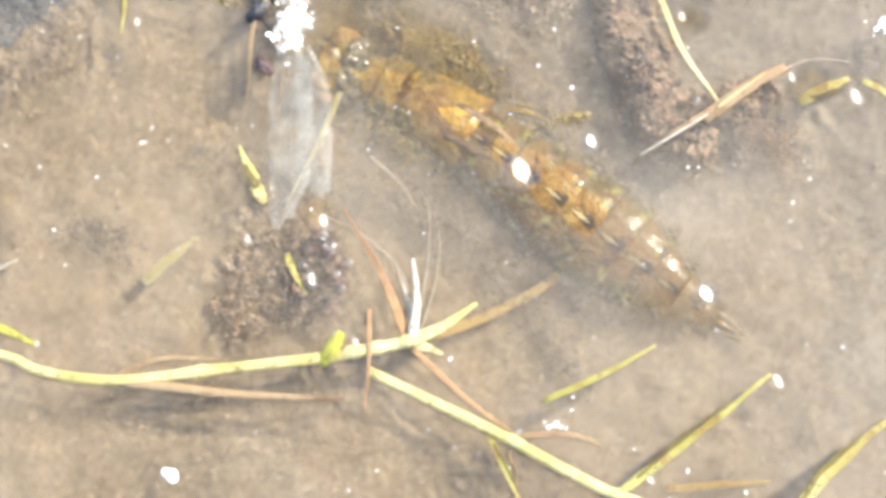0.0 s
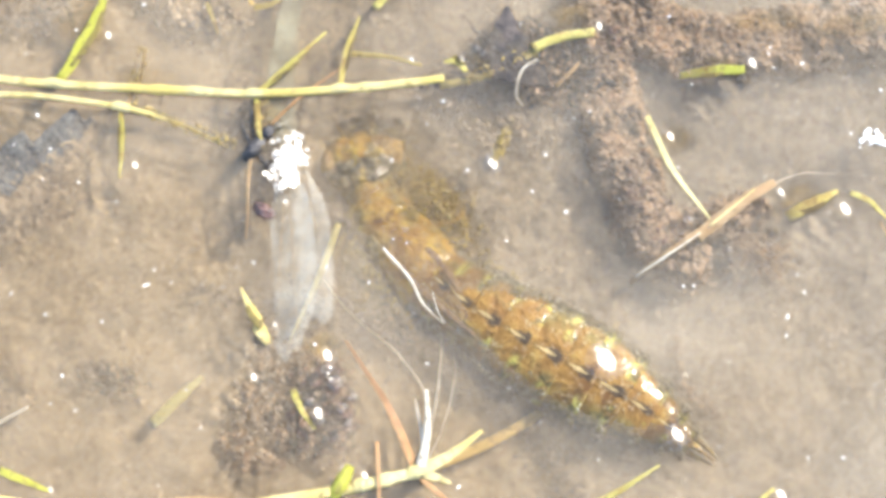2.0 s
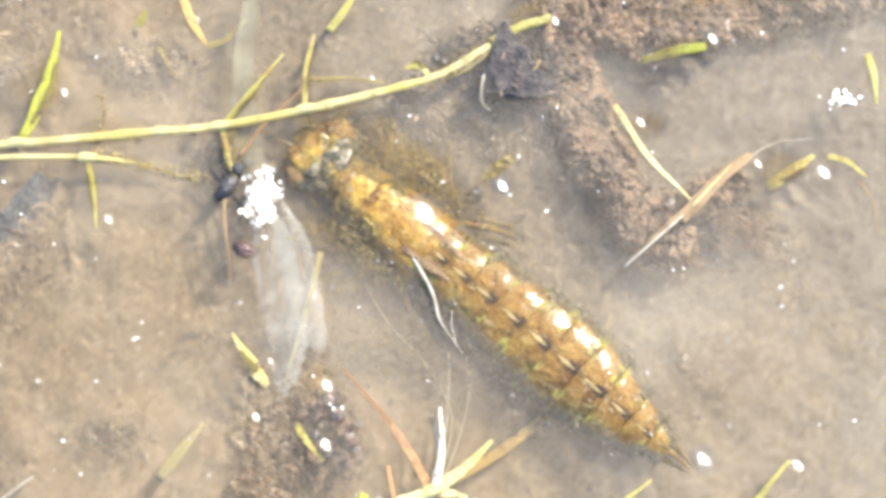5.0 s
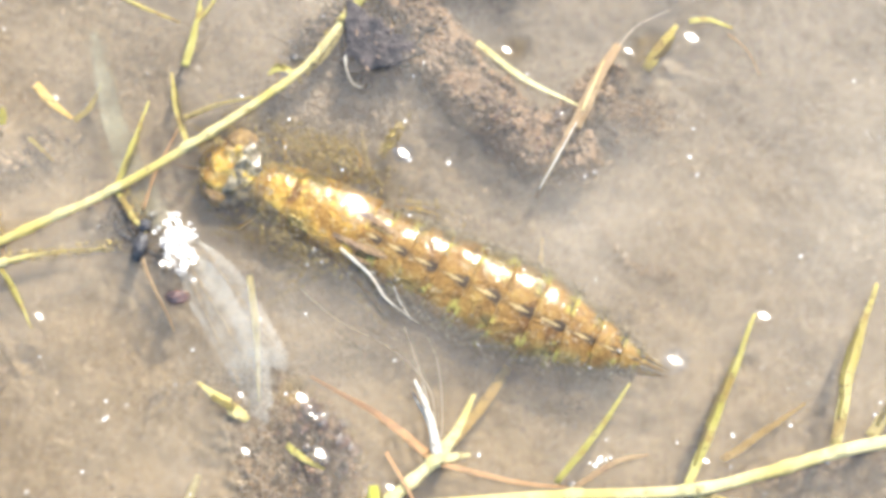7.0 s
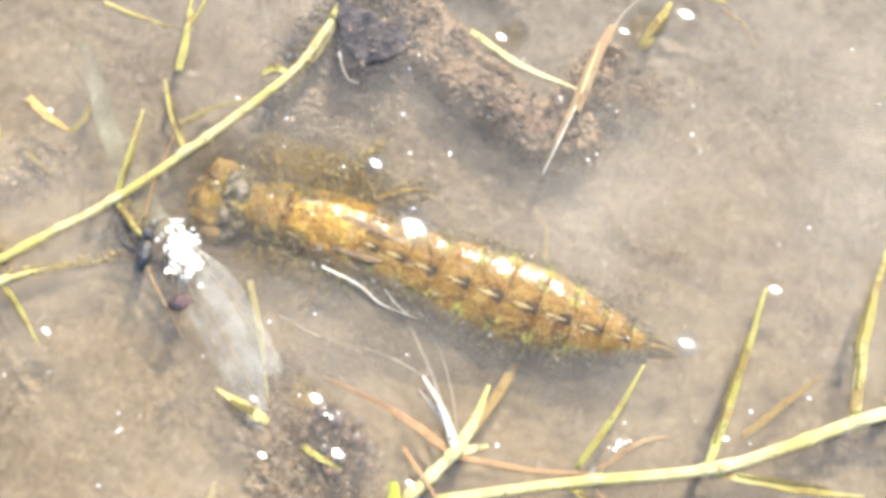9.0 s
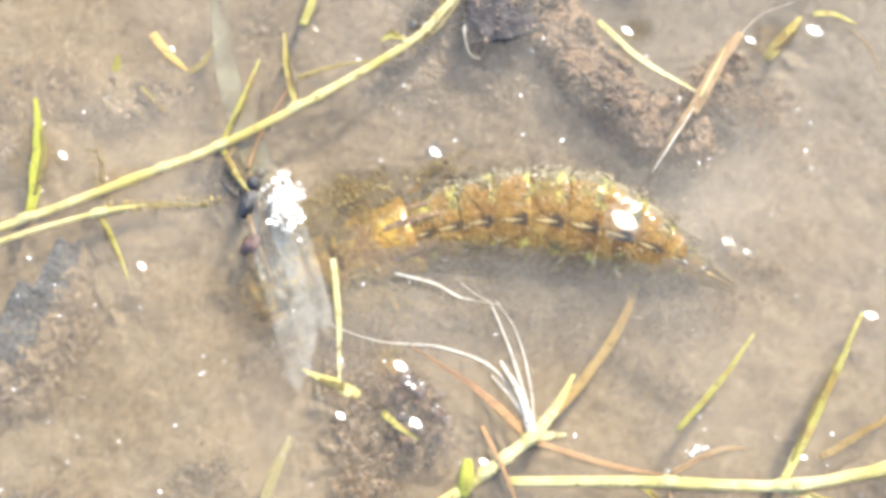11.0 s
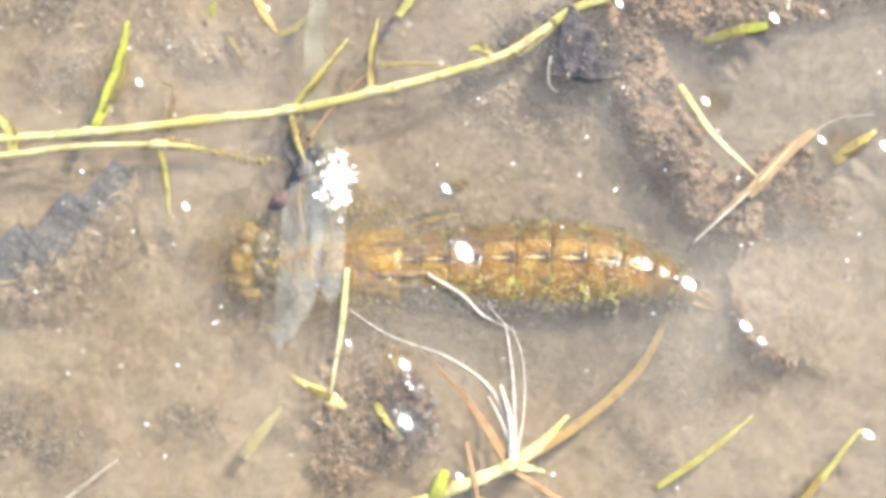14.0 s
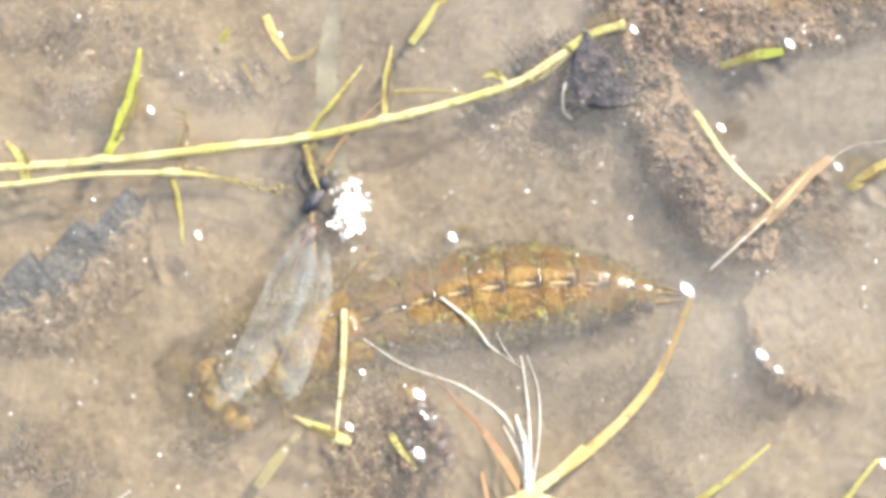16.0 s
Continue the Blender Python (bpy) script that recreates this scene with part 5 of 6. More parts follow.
scraps("plant_debris", [(-25, 1.5, -33, -5.2, 1.6), (-26, -2.5, -33, -7.5, 2.2), (-32, -6, -38, -10, 3.0)], 900, 0.14, 0.5, ROT_MIX, "silty crumbs lying on the dead leaf", -1.4, 7, 1.6, drift=1.0)
scraps("plant_debris", [(-38, 18, -17, 16, 3.0), (-20, 15, -16, 16, 1.6)], 250, 0.2, 0.8, ROT_PALE, "pale crumbs of rot on the mud", -2.0, 8)
scraps("plant_debris", [(-11.5, 8.5, -8.0, 5.0, 2.2)], 420, 0.2, 0.9, ROT_DARK, "dark crumbs about the stem's node", -0.4, 9)
scraps("mud_crumbs", [(-45, -30, 50, -30, 24), (-45, 0, 50, 0, 24), (-45, 22, 50, 22, 18)], 9000, 0.12, 0.55, ROT_PALE, "fine crumbs strewn over the mud bed", -2.5, 10, 1.6)
scraps("plant_debris", [(-3.0, -7.5, -4.2, -13, 1.9), (-4.2, -12, -5.4, -20, 2.4)], 500, 0.2, 0.8, ROT_MIX, "brown crumbs beside the purplish clump", -0.8, 12, long=1.3, fibre=0.06, floc=6)
scraps("suspended_crumbs", [(-45, -28, 50, -28, 22), (-45, 0, 50, 0, 22), (-45, 20, 50, 20, 18)], 9000, 0.07, 0.26, ROT_PALE, "fine crumbs of mud adrift in the water", -0.5, 14, 1.0, fibre=0.06, drift=3.6)
# grit laid along the nymph's lower side, its dark colour deepening the shadow
scraps("suspended_crumbs", [(-13, -7.5, 24, -9, 2.6), (-4, 2, 24, -19, 2.6), (-4, -6, 28, -12, 5)], 8000, 0.12, 0.5, ROT_GRIT, "dark grit about the nymph, laid to deepen its shadow", -0.6, 15, 2.0, fibre=0.06, drift=1.6)
scraps("plant_debris", [(-36, 18, -28, 20, 4), (-34, 12, -27, 14, 3), (-22, 15, -15, 16, 2.5), (-36, -18, -28, -20, 4), (-20, -16, -16, -17, 2)], 1700, 0.2, 0.85, ROT_GRIT, "patches of brown and grey crumbs on the mud", -1.2, 16, 1.5, long=1.5, floc=5)


def make_lump():
    """A flake of the mud bed tipped up on one side, ragged at its raised rim."""
    n, m = 26, 60
    verts, faces = [Vector((0, 0, 0)) * MM], []
    for low in (0, 1):
        for i in range(1, n + 1):
            f = i / n
            for k in range(m):
                a = 6.2832 * k / m
                r = 6.2 * f * (1 + 0.42 * noise.noise(Vector((math.cos(a) * 1.6, math.sin(a) * 1.6, 4))) + 0.24 * noise.noise(Vector((math.cos(a) * 5, math.sin(a) * 5, 9))) + 0.16 * noise.noise(Vector((math.cos(a) * 13, math.sin(a) * 13, 2))))
                x, y = r * math.cos(a) * 0.95, r * math.sin(a) * (1.45 if math.sin(a) > 0 else 1.0)
                z = -0.30 * (x * 0.75 + y * 0.65) + 0.45 * noise.noise(Vector((x * 0.9, y * 0.9, 1))) + 0.3 * noise.noise(Vector((x * 2.2, y * 2.2, 6))) - 0.5 * f ** 6 - (0.9 * (1 - f ** 8) if low else 0.0)
                verts.append(Vector((x, y, z - 1.0)) * MM)
    verts[0] = verts[1].copy()
    verts.append(verts[1 + n * m].copy())
    faces += [(0, 1 + k, 1 + (k + 1) % m) for k in range(m)]
    faces += [(len(verts) - 1, 1 + n * m + (k + 1) % m, 1 + n * m + k) for k in range(m)]
    for base, flip in ((1, False), (1 + n * m, True)):
        for i in range(n - 1):
            for k in range(m):
                p, q = base + i * m + k, base + i * m + (k + 1) % m
                faces.append((q, p, p + m, q + m) if flip else (p, q, q + m, p + m))
    for k in range(m):
        p, q = 1 + (n - 1) * m + k, 1 + (n - 1) * m + (k + 1) % m
        faces.append((q, p, p + n * m, q + n * m))
    ob = new("mud_flake", mesh_of("mud_flake", verts, faces, LUMP))
    crumbs = part("debris_crust", scrap_mesh("debris_crust", [(-4.2, -3.2, -0.5, -5.0, 0.8), (-5.2, 1.0, -4.4, -3.0, 0.6)], 420, 0.15, 0.6), ob, "reddish-brown crumbs on the raised rim", pose(0, 0, 0.7 * MM))
    tagged(crumbs, kind="stuff")
    return tagged(ob, "flake of beige mud lifted by the nymph's tail, crumbly rim", "mud")


def scrap_mesh(name, lines, count, lo, hi):
    """Crumbs along the raised rim of the flake, in its own space."""
    ob = scraps(name, lines, count, lo, hi, ROT, "crumbs", 9.0, 11, 1.0)
    me = ob.data
    co = np.empty(len(me.vertices) * 3, dtype=np.float32)
    me.vertices.foreach_get("co", co)
    co = co.reshape(-1, 3)
    flat = bed(co[:, 0] / MM, co[:, 1] / MM) * MM
    co[:, 2] += -flat + (-0.30 * (co[:, 0] * 0.75 + co[:, 1] * 0.65) - 1.3 * MM)
    me.vertices.foreach_set("co", co.ravel())
    bpy.data.objects.remove(ob)
    return me


CLUMP = make_lump()


# brown sheet that paints in the shaded halo beside a leaf or stem
def algal_film(cx, cy, rx, ry, turn, seed, depth=-0.25):
    ob = new("algal_film", film_mesh("algal_film", rx, ry, seed, HALO))
    ob.matrix_world = pose(cx * MM, cy * MM, depth * MM, 0, 0, turn)
    return tagged(ob, "thin ochre-brown sheet painting a shaded halo just under the surface", "algae", "films of algae")


for k, spec in enumerate(((-26.6, 12.6, 2.9, 2.5, 20), (-20.5, 9.0, 3.4, 1.2, 10), (14.0, 21.6, 2.4, 1.6, 30), (7.4, 16.6, 2.0, 1.1, 40), (25.0, 12.8, 1.6, 1.2, 0), (36.0, 9.6, 2.6, 1.6, 30),
                          (-9.4, 8.0, 2.2, 1.4, 60), (27.6, 19.6, 2.4, 1.2, 10), (31.0, 24.6, 4.0, 1.4, 15), (38.0, 25.6, 4.0, 1.3, 20), (-1.0, -10.4, 1.8, 1.3, 40))):
    algal_film(*spec, seed=3.7 * k)


# ---- bubbles, foam, specks, and discs added for glints ----
def bubble(x, y, r, label="clear bubble on the water"):
    ob = new("bubble", ball("bubble", r, r, r * 0.75, BUBBLE, 8, 16, dome=True))
    ob.location = (x * MM, y * MM, -0.02 * MM)
    return tagged(ob, label, "bubble", "bubbles on the water")


for x, y, r in ((0.0, -12.4, 0.7), (0.9, -13.3, 0.85), (-0.9, -15.3, 0.5), (1.9, -15.3, 0.55), (2.6, -14.2, 0.5), (2.6, -16.3, 0.5), (0.2, -16.6, 0.6), (5.6, 15.7, 0.5), (6.7, 17.0, 0.4), (7.4, 16.8, 0.35),
                (-8.4, 7.0, 0.5), (-6.4, 6.2, 0.6), (3.9, 0.4, 0.4), (27.0, 6.0, 0.5), (30.8, 4.2, 0.3), (31.2, 3.4, 0.3), (19.2, -24.2, 0.6)):
    bubble(x, y, r)


def foam(name, cx, cy, n, spread_mm, lo, hi, label, seed):
    rnd = random.Random(seed)
    verts, faces = [], []
    for _ in range(n):
        x, y, r = cx + rnd.gauss(0, spread_mm), cy + rnd.gauss(0, spread_mm * 0.5), rnd.uniform(lo, hi)
        b = len(verts)
        for i in range(4):
            a = math.pi / 2 * i / 4
            for k in range(8):
                q = 6.283 * k / 8
                verts.append(Vector((x + r * math.cos(a) * math.cos(q), y + r * math.cos(a) * math.sin(q), r * 0.8 * math.sin(a))) * MM)
        verts.append(Vector((x, y, r * 0.8)) * MM)
        for i in range(3):
            for k in range(8):
                p, s = b + i * 8 + k, b + i * 8 + (k + 1) % 8
                faces.append((p, s, s + 8, p + 8))
        faces += [(b + 24 + k, b + 24 + (k + 1) % 8, b + 32) for k in range(8)]
    return tagged(new(name, mesh_of(name, verts, faces, FOAM)), label, "foam", kind="stuff")


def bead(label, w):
    """A low clear disc added to make a glint, tilted to throw the sun at the camera."""
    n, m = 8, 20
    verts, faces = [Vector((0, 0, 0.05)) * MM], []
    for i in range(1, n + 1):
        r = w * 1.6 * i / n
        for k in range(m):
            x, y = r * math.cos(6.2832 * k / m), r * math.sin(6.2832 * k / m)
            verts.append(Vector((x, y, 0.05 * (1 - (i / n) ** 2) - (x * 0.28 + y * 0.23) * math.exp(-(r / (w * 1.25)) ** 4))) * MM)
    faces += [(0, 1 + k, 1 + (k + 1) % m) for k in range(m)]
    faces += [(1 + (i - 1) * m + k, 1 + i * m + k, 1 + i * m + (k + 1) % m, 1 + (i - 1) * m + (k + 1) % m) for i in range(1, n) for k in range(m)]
    return tagged(new("glint_disc", mesh_of("glint_disc", verts, faces, DISC_GLOSS)), label, "water bead")


TUFT = new("weed_tuft", clinging("weed_tuft", 3.6, 0.5, 0.6, 170, 77, low=0.4, spread=1.3, long=1.8))
tagged(TUFT, "yellowish-brown tuft of weed on the nymph's foot", "weed", kind="stuff")
# discs added to make the glints on nymph, mud and rot
KNEE_GLINT = bead("clear disc added for the glint at the nymph's knee", 0.55)
MUD_GLINTS = [bead("clear disc added for a glint on the stirred mud", 0.6), bead("small clear disc added for a glint on the stirred mud", 0.4)]
CLUMP_GLINT = bead("large clear disc added for the glare beside the purplish rot", 0.95)
BACK_GLINT = bead("clear disc added for the glint that shifts along the nymph's back", 1.1)
TAIL_GLINT = bead("clear disc added for the glint on the nymph's tail", 0.7)
foam("foam", 40.9, 16.0, 34, 0.6, 0.08, 0.26, "small raft of white foam on the water", 5)
foam("foam", -6.7, -34.1, 5, 0.3, 0.3, 0.6, "white fleck of foam on the water", 6)
foam("foam", 22.0, -23.0, 9, 0.5, 0.08, 0.2, "tiny white foam flecks beside the stem", 7)


def specks():
    rnd = random.Random(21)
    verts, faces = [], []
    for _ in range(330):
        x, y = rnd.uniform(-48, 56), rnd.uniform(-38, 30)
        r, k = math.exp(rnd.uniform(math.log(0.022), math.log(0.10))), rnd.uniform(0.6, 2.2)
        a, b = rnd.uniform(0, 6.283), len(verts)
        for i in range(6):
            q = 6.283 * i / 6
            u, v = math.cos(q) * r * k, math.sin(q) * r
            verts.append(Vector((x + u * math.cos(a) - v * math.sin(a), y + u * math.sin(a) + v * math.cos(a), 0.0)) * MM)
        verts.append(Vector((x, y, r * 0.8)) * MM)
        faces += [(b + i, b + (i + 1) % 6, b + 6) for i in range(6)]
    return tagged(new("floating_specks", mesh_of("floating_specks", verts, faces, FOAM)), "tiny pale specks of dust adrift on the water", "dust", kind="stuff")


specks()


# ---- what moves ----
def motions():
    z0 = -2.2
    # the nymph's middle and the way its tail points
    course = [(0.0, 15.42, -3.35, -24.9), (0.5, 11.59, 1.92, -22.0), (1.0, 10.76, -3.51, -13.3), (1.5, 13.27, -4.69, -15.9), (2.0, 12.84, -5.47, -21.6), (3.0, 12.67, -4.22, -24.3),
              (5.5, 12.63, -2.94, -39.2), (7.0, 12.90, -3.40, -42.5), (8.2, 12.34, -3.93, -43.5), (10.4, 11.75, -4.1, -22.5), (11.0, 9.27, -0.40, -6.1), (11.5, 6.95, -0.54, 4.9),
              (12.0, 4.85, -1.48, 5.5), (12.5, 5.00, -2.23, 3.5), (15.5, 5.11, -2.35, 3.5), (15.8, 4.79, -0.94, 8.7), (16.0, 0.22, -3.49, 16.5)]
    # how its back bends: degrees of the first, second and third order along it; how far its head dips, and its tail droops
    bends = [(-6.3, 18.8, -3.3, 0, 1.6), (-37.3, -13.8, 22.1, 5, 2.2), (-34.8, -27.2, 13.7, 5, 2.2), (-20.4, -17.1, 12.4, 4, 1.4), (19.8, -33.0, 4.9, 5, 1.0), (3.7, -28.4, 20.1, 4, 0.6),
             (-3.3, 0.8, 7.2, -1.9, -2.6), (2.8, 3.8, -0.7, -1.9, -2.6), (4.5, 7.4, -2.0, -1.9, -2.6), (-22.8, 7.1, 3.2, 4, 1.0), (-43.1, -14.9, 21.6, 4, 1.0), (-20.7, -28.2, -5.8, 4, 0.8),
             (0.2, -23.1, -27.7, 1.5, -0.5), (4.0, -17.4, -25.6, 1, -0.6), (-1.4, -18.1, -17.7, 1, -0.6), (-30.9, -12.7, 4.8, 1, -0.6), (-23.5, 0.2, 1.3, 1, -0.6)]

    # how far its back leans over to its one side
    rolls = [4, 4, 4, 4, 4, 3, 2, 0, 0, 14, 14, 8, -8, -10, -10, -6, -6]

    def spine(s, bend, roll=0.0):
        """The pose of the place s mm behind the head's front, in the nymph's space."""
        a, b, c, dip, droop = bend
        end = (s - LENGTH / 2) / (LENGTH / 2)
        x = y = 0.0
        n = 24
        for i in range(n):
            u = end * (i + 0.5) / n
            th = radians(a * u + b * u * u + c * u ** 3)
            x, y = x + math.cos(th) * end / n * LENGTH / 2, y + math.sin(th) * end / n * LENGTH / 2
        turn = a * end + b * end * end + c * end ** 3
        z = x * math.tan(radians(dip)) - 0.3 * end * end - droop * max(0.0, end) ** 2
        return pose(x * MM, y * MM, z * MM, roll, -dip, turn)

    sunk = {0.5: 0.2, 1.0: 0.3, 1.5: 0.3, 2.0: 0.2, 3.0: 0.3, 5.5: 0.4, 7.0: 0.4, 8.2: 0.4, 10.4: 0.5, 11.0: 0.6, 11.5: 0.4, 12.0: 0.15, 12.5: 0.1, 15.5: 0.1, 15.8: 0.0, 16.0: -0.1}
    walk(NYMPH, [(t, pose(x * MM, y * MM, (z0 + sunk.get(t, 0.0)) * MM, 0, 0, h)) for t, x, y, h in course])
    for ob, s in NYMPH_RINGS:
        walk(ob, [(row[0], spine(s, bend, roll * min(1.0, s / 12.0))) for row, bend, roll in zip(course, bends, rolls)])
    for i, (leg, s) in enumerate(NYMPH_LEGS):
        walk(leg, [(row[0], spine(11.35, bend) @ pose(0, 0, 0, 0, 0, s * (6 * math.sin(k * 1.9 + i * 2.1)))) for k, (row, bend) in enumerate(zip(course, bends))])

    def at(x, y, turn, z=0.0, tilt=0.0):
        return pose(x * MM, y * MM, z * MM, tilt, 0, turn)

    walk(FLY_WINGS[0], [(0.0, at(-2.7, -12.8, -75, 0.25)), (3.0, at(-2.6, -12.3, -75, 0.25)), (8.2, at(-2.6, -12.3, -75, 0.25)), (10.4, at(-8.6, -11.6, -91, 0.4)), (11.0, at(-7.8, -11.6, -86, 0.5)),
                        (11.6, at(-7.6, -11.3, -82, 0.5)), (12.0, at(-9.7, -10.8, -90, 0.5)), (12.5, at(-9.8, -10.6, -91, 0.5)), (15.5, at(-9.9, -10.8, -91, 0.5)), (15.8, at(-11.4, -11.8, -99, 0.6)), (16.0, at(-16.0, -13.6, -111, 0.7))])
    walk(FLY_WINGS[1], [(0.0, at(-1.1, -10.0, -72, 0.5)), (3.0, at(-1.4, -9.0, -73, 0.5)), (8.2, at(-1.3, -9.0, -73, 0.5)), (10.4, at(-6.6, -8.9, -86, 0.8)), (11.0, at(-5.9, -7.6, -82, 0.9)),
                        (11.6, at(-5.7, -7.4, -79, 0.9)), (12.5, at(-7.2, -6.8, -89, 0.9)), (15.5, at(-7.1, -6.6, -86, 0.9)), (15.8, at(-7.6, -9.2, -90, 0.9)), (16.0, at(-11.4, -12.4, -102, 1.0))])
    walk(SEED, [(0.0, at(-8.3, 0.2, -30, 0.1)), (3.0, at(-8.0, -0.5, -20, 0.1)), (8.2, at(-8.1, -0.2, -10, 0.1)), (10.4, at(-9.6, 0.6, 20, 0.1)), (12.5, at(-11.6, 2.2, 50, 0.1)), (15.5, at(-11.6, 2.2, 50, 0.1)), (16.0, at(-10.1, 1.7, 60, 0.1))])
    walk(BLADE, [(0.0, at(-2.6, -5.2, -10, -1.3)), (8.2, at(-2.8, -5.2, -10, -1.2)), (10.4, at(-4.3, -5.5, -8, -0.3)), (11.0, at(-4.6, -6.6, -8)), (12.5, at(-5.8, -8.6, -3)), (15.5, at(-5.8, -8.6, -4)), (16.0, at(-6.8, -9.7, 0))])
    walk(CURL, [(0.0, at(-6.5, -9.2, -16)), (8.2, at(-6.0, -10.0, -16)), (10.4, at(-5.4, -10.6, -8)), (11.6, at(-6.2, -12.8, 8)), (12.5, at(-6.8, -13.9, 10)), (15.5, at(-6.9, -13.9, 8)), (16.0, at(-7.6, -14.6, 14))])
    walk(SWING_LEAF, [(0.0, at(20.6, -21.2, 2)), (3.2, at(20.4, -21.4, 2)), (5.3, at(18.4, -23.4, -1)), (8.2, at(18.0, -23.6, -1)), (10.4, at(18.6, -22.4, 0)), (11.0, at(20.8, -21.0, 1)), (16.0, at(21.0, -20.4, 1))])
    # raised when the glints on the stirred mud appear
    for ob, x, y in zip(MUD_GLINTS, (28.2, 29.6), (-6.5, -7.7)):
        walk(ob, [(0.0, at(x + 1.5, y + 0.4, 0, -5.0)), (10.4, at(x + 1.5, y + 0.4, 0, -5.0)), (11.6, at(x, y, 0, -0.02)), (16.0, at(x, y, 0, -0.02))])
    # raised and sunk as the glare comes and goes
    walk(CLUMP_GLINT, [(0.0, at(0.1, -16.0, 0, -4.0)), (11.4, at(0.1, -16.0, 0, -4.0)), (12.0, at(0.1, -16.0, 0, 0.1)), (15.6, at(0.1, -16.0, 0, 0.1)), (16.0, at(0.1, -16.2, 0, -2.5))])
    walk(KNEE_GLINT, [(0.0, at(19.4, 0.6, 0)), (0.5, at(8.2, 8.5, 0)), (1.0, at(5.1, 1.2, 0)), (1.5, at(8.6, 3.0, 0)), (2.0, at(10.0, 7.5, 0)), (3.0, at(9.7, 6.7, 0)), (5.5, at(13.4, 6.5, 0)), (8.2, at(13.3, 6.4, 0)),
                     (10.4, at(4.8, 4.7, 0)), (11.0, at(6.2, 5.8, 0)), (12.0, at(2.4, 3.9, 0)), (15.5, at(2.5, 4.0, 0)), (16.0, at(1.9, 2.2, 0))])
    walk(TUFT, [(0.0, at(17.6, 2.2, 20)), (0.5, at(6.4, 8.3, 20)), (1.0, at(4.0, 3.2, 30)), (1.5, at(8.0, 5.0, 60)), (2.0, at(10.4, 9.2, 80)), (3.0, at(10.0, 8.0, 75)), (5.5, at(12.8, 8.0, 40)), (8.2, at(12.8, 8.0, 40)),
                (10.4, at(5.4, 4.0, 10, -1.2)), (11.0, at(6.0, 5.0, 10, -1.6)), (12.0, at(3.0, 4.4, 20, -0.6)), (15.5, at(3.2, 4.4, 20, -0.6)), (16.0, at(2.0, 2.8, 20, -1.6))])
    walk(BLACK_TIP, [(0.0, at(-3.9, 0.6, 0, -0.3)), (3.2, at(-3.9, 0.6, 0, -0.3)), (5.3, at(0, 0, 0)), (16.0, at(0, 0, 0))])
    # moved along the back as the highlight shifts
    walk(BACK_GLINT, [(0.0, at(14.4, -3.3, 0, 0.45)), (0.5, at(18.4, -2.0, 0, 1.35)), (1.0, at(20.0, -6.0, 0, 1.45)), (1.5, at(18.8, -5.7, 0, 1.15)), (2.0, at(22.4, -7.2, 0, 1.3)), (3.0, at(18.0, -5.0, 0, 0.95)), (5.5, at(6.0, 4.2, 0, 0.75)), (7.0, at(8.4, 3.2, 0, 0.75)), (8.0, at(8.1, 3.1, 0, 0.75)), (10.5, at(19.7, -7.0, 0, 1.75)), (11.0, at(20.2, -3.4, 0, 1.7)), (11.5, at(23.1, -2.7, 0, 1.7)), (12.0, at(4.7, -0.8, 0, 0.45)), (12.5, at(4.3, -1.3, 0, 0.35)), (14.5, at(4.2, -1.5, 0, 0.35)), (15.5, at(1.1, -0.4, 0, 0.35)), (15.75, at(3.0, -0.2, 0, -2.0)), (16.0, at(4.0, -0.6, 0, -2.4))])
    walk(TAIL_GLINT, [(0.0, at(31.4, -9.5, 0)), (1.0, at(25.0, -12.0, 0)), (2.0, at(29.4, -11.9, 0)), (3.0, at(29.4, -12.6, 0)), (5.5, at(31.1, -15.6, 0)), (7.0, at(30.4, -16.6, 0)), (8.2, at(30.2, -17.1, 0)),
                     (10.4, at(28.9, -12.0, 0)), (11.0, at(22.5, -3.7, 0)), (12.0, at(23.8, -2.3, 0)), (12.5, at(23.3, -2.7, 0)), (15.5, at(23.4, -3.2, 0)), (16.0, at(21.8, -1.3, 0))])
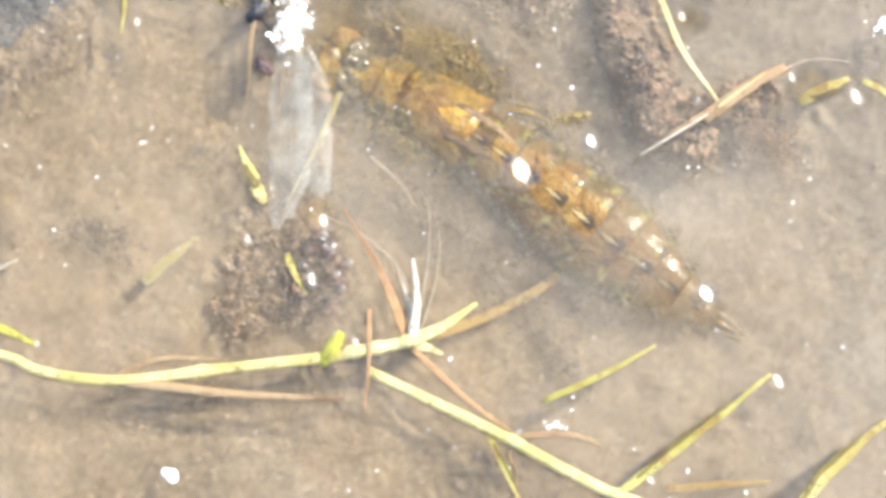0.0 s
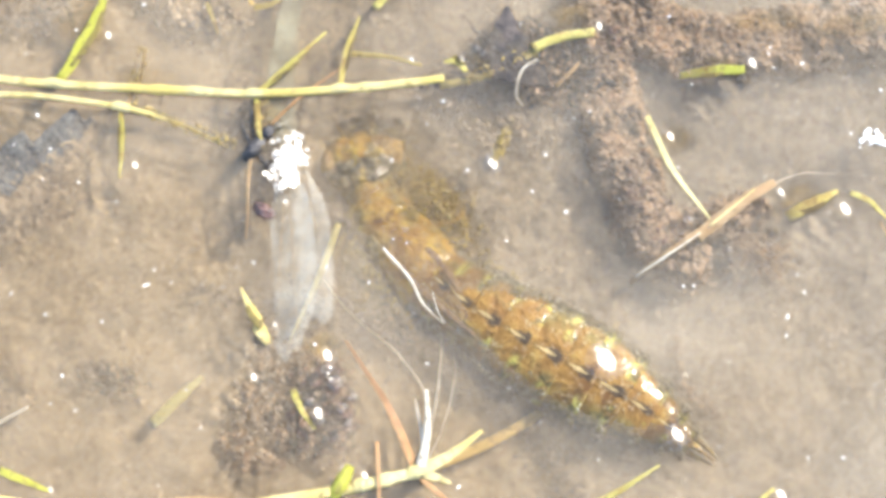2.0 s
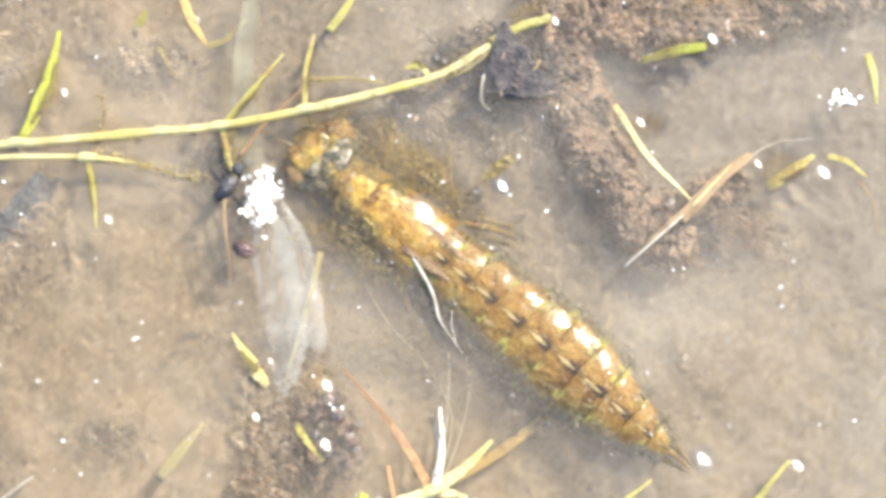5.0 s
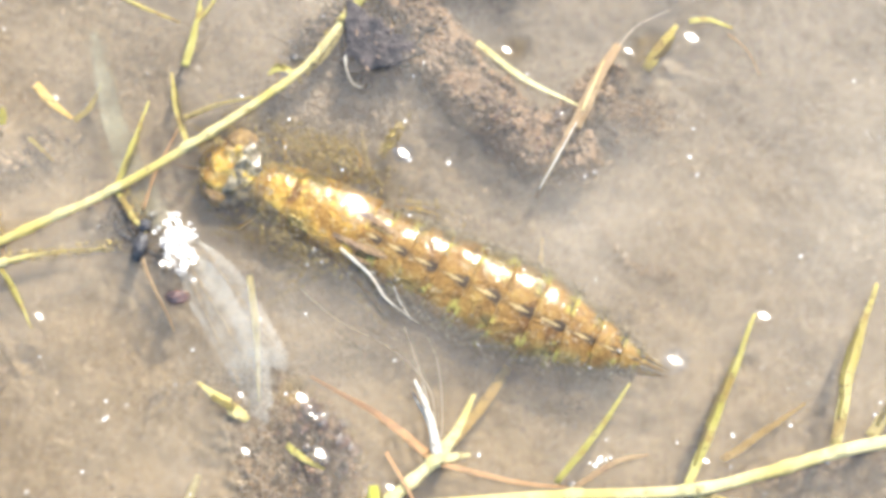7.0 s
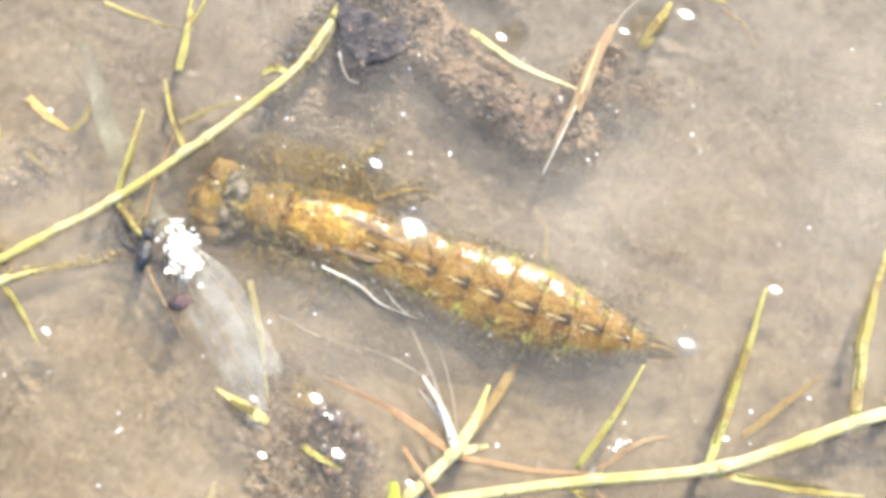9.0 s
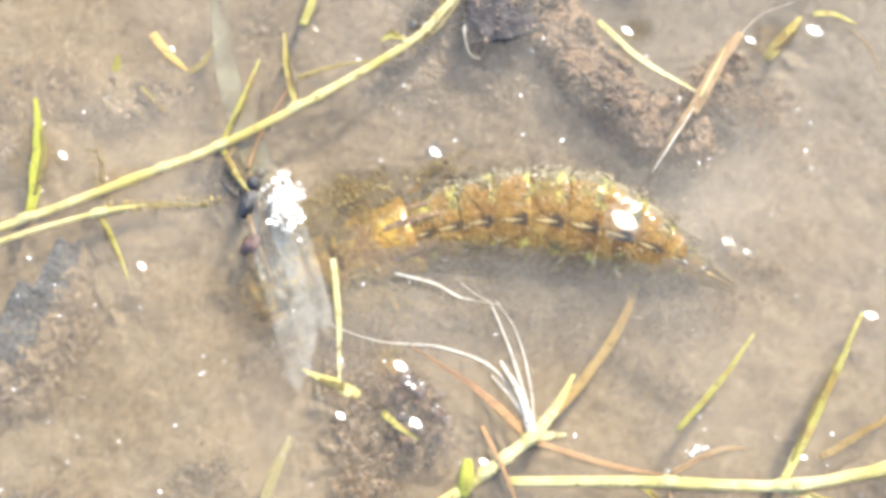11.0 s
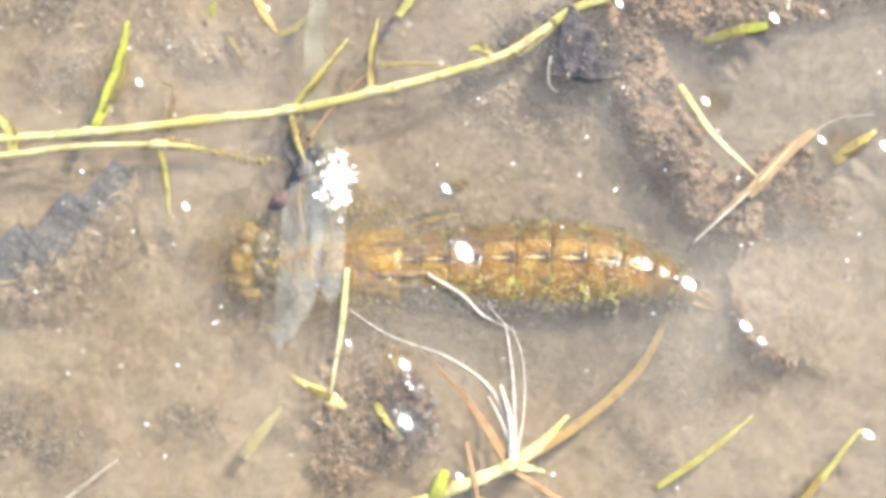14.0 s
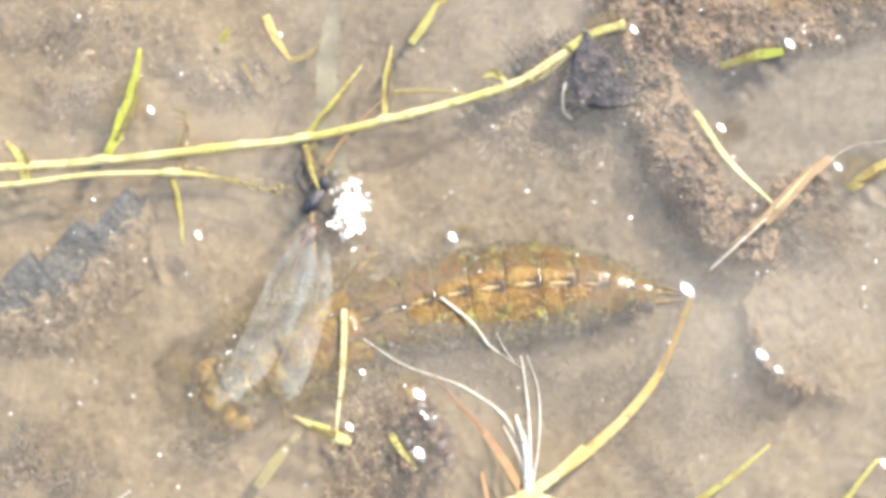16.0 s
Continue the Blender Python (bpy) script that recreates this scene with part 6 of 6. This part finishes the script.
    for i, ob in enumerate(HUB_ROOTS[:5]):
        k = (0.6, 1.0, 2.2, 0.9, 1.4)[i]
        deep = (2.4, 3.2, 3.4, 0.0, 0.3)[i]
        walk(ob, [(t, at(9.3, -19.1, turn * k, -deep * under)) for t, turn, under in ((0.0, 2, 1.2), (1.0, -3, 1), (2.0, -5, 1), (3.0, -9, 1), (5.5, -12, 1), (8.2, -12, 1), (10.4, 3, 0.4), (11.0, 0, 0), (16.0, 0, 0))])
    walk(HUB_ROOTS[5], [(0.0, at(9.0, -8.6, 146, -3.4)), (0.4, at(9.0, -8.4, 148, -2.2)), (0.7, at(8.6, -7.4, 150, 0.0)), (1.0, at(8.2, -7.2, 152)), (1.5, at(8.6, -7.0, 143)), (2.0, at(8.9, -6.8, 137)), (3.0, at(9.3, -7.2, 130)), (5.5, at(10.3, -7.2, 116)),
                        (8.2, at(10.1, -7.2, 117)), (10.4, at(7.6, -7.4, 154)), (11.0, at(8.2, -7.6, 148)), (12.5, at(8.5, -7.7, 146)), (15.5, at(8.4, -7.7, 146)), (16.0, at(7.7, -8.2, 138))])
    walk(SUNK_STEM, [(0.0, at(0, 0, 0, -2.0)), (3.2, at(0, 0, 0, -1.8)), (5.3, at(0, 0, 0, 0)), (16.0, at(0, 0, 0, 0))])
    walk(UPPER, [(0.0, at(0.1, -0.95, -0.8)), (3.2, at(0.1, -0.95, -0.8)), (5.3, at(0.2, -0.2, -0.2)), (8.2, at(0.3, -0.1, 0)), (10.4, at(-0.1, -0.2, 0)), (12.0, at(-0.2, -0.05, 0)), (16.0, at(-0.1, -0.1, 0))])
    walk(LONG_LEAF, [(0.0, at(9.3, -19.1, -4, -1.5, -10)), (8.2, at(9.3, -19.1, -4, -1.5, -10)), (10.4, at(9.2, -19.1, -3, 0, -13)), (15.6, at(9.6, -19.1, -3, 0, -12)), (15.9, at(9.5, -19.0, 0, 0.1, -1)), (16.0, at(9.5, -19.0, 0, 0.1, 0))])
    walk(CLUMP, [(0.0, at(33.6, -4.2, 0, -5.4)), (8.2, at(33.6, -4.2, 0, -5.4)), (10.8, at(33.5, -4.3, 0, -5.2)), (11.5, at(33.2, -4.4, 0, -3.6)), (12.1, at(33.0, -4.4, 0, -2.3)), (16.0, at(32.9, -4.4, 0, -2.3))])


motions()
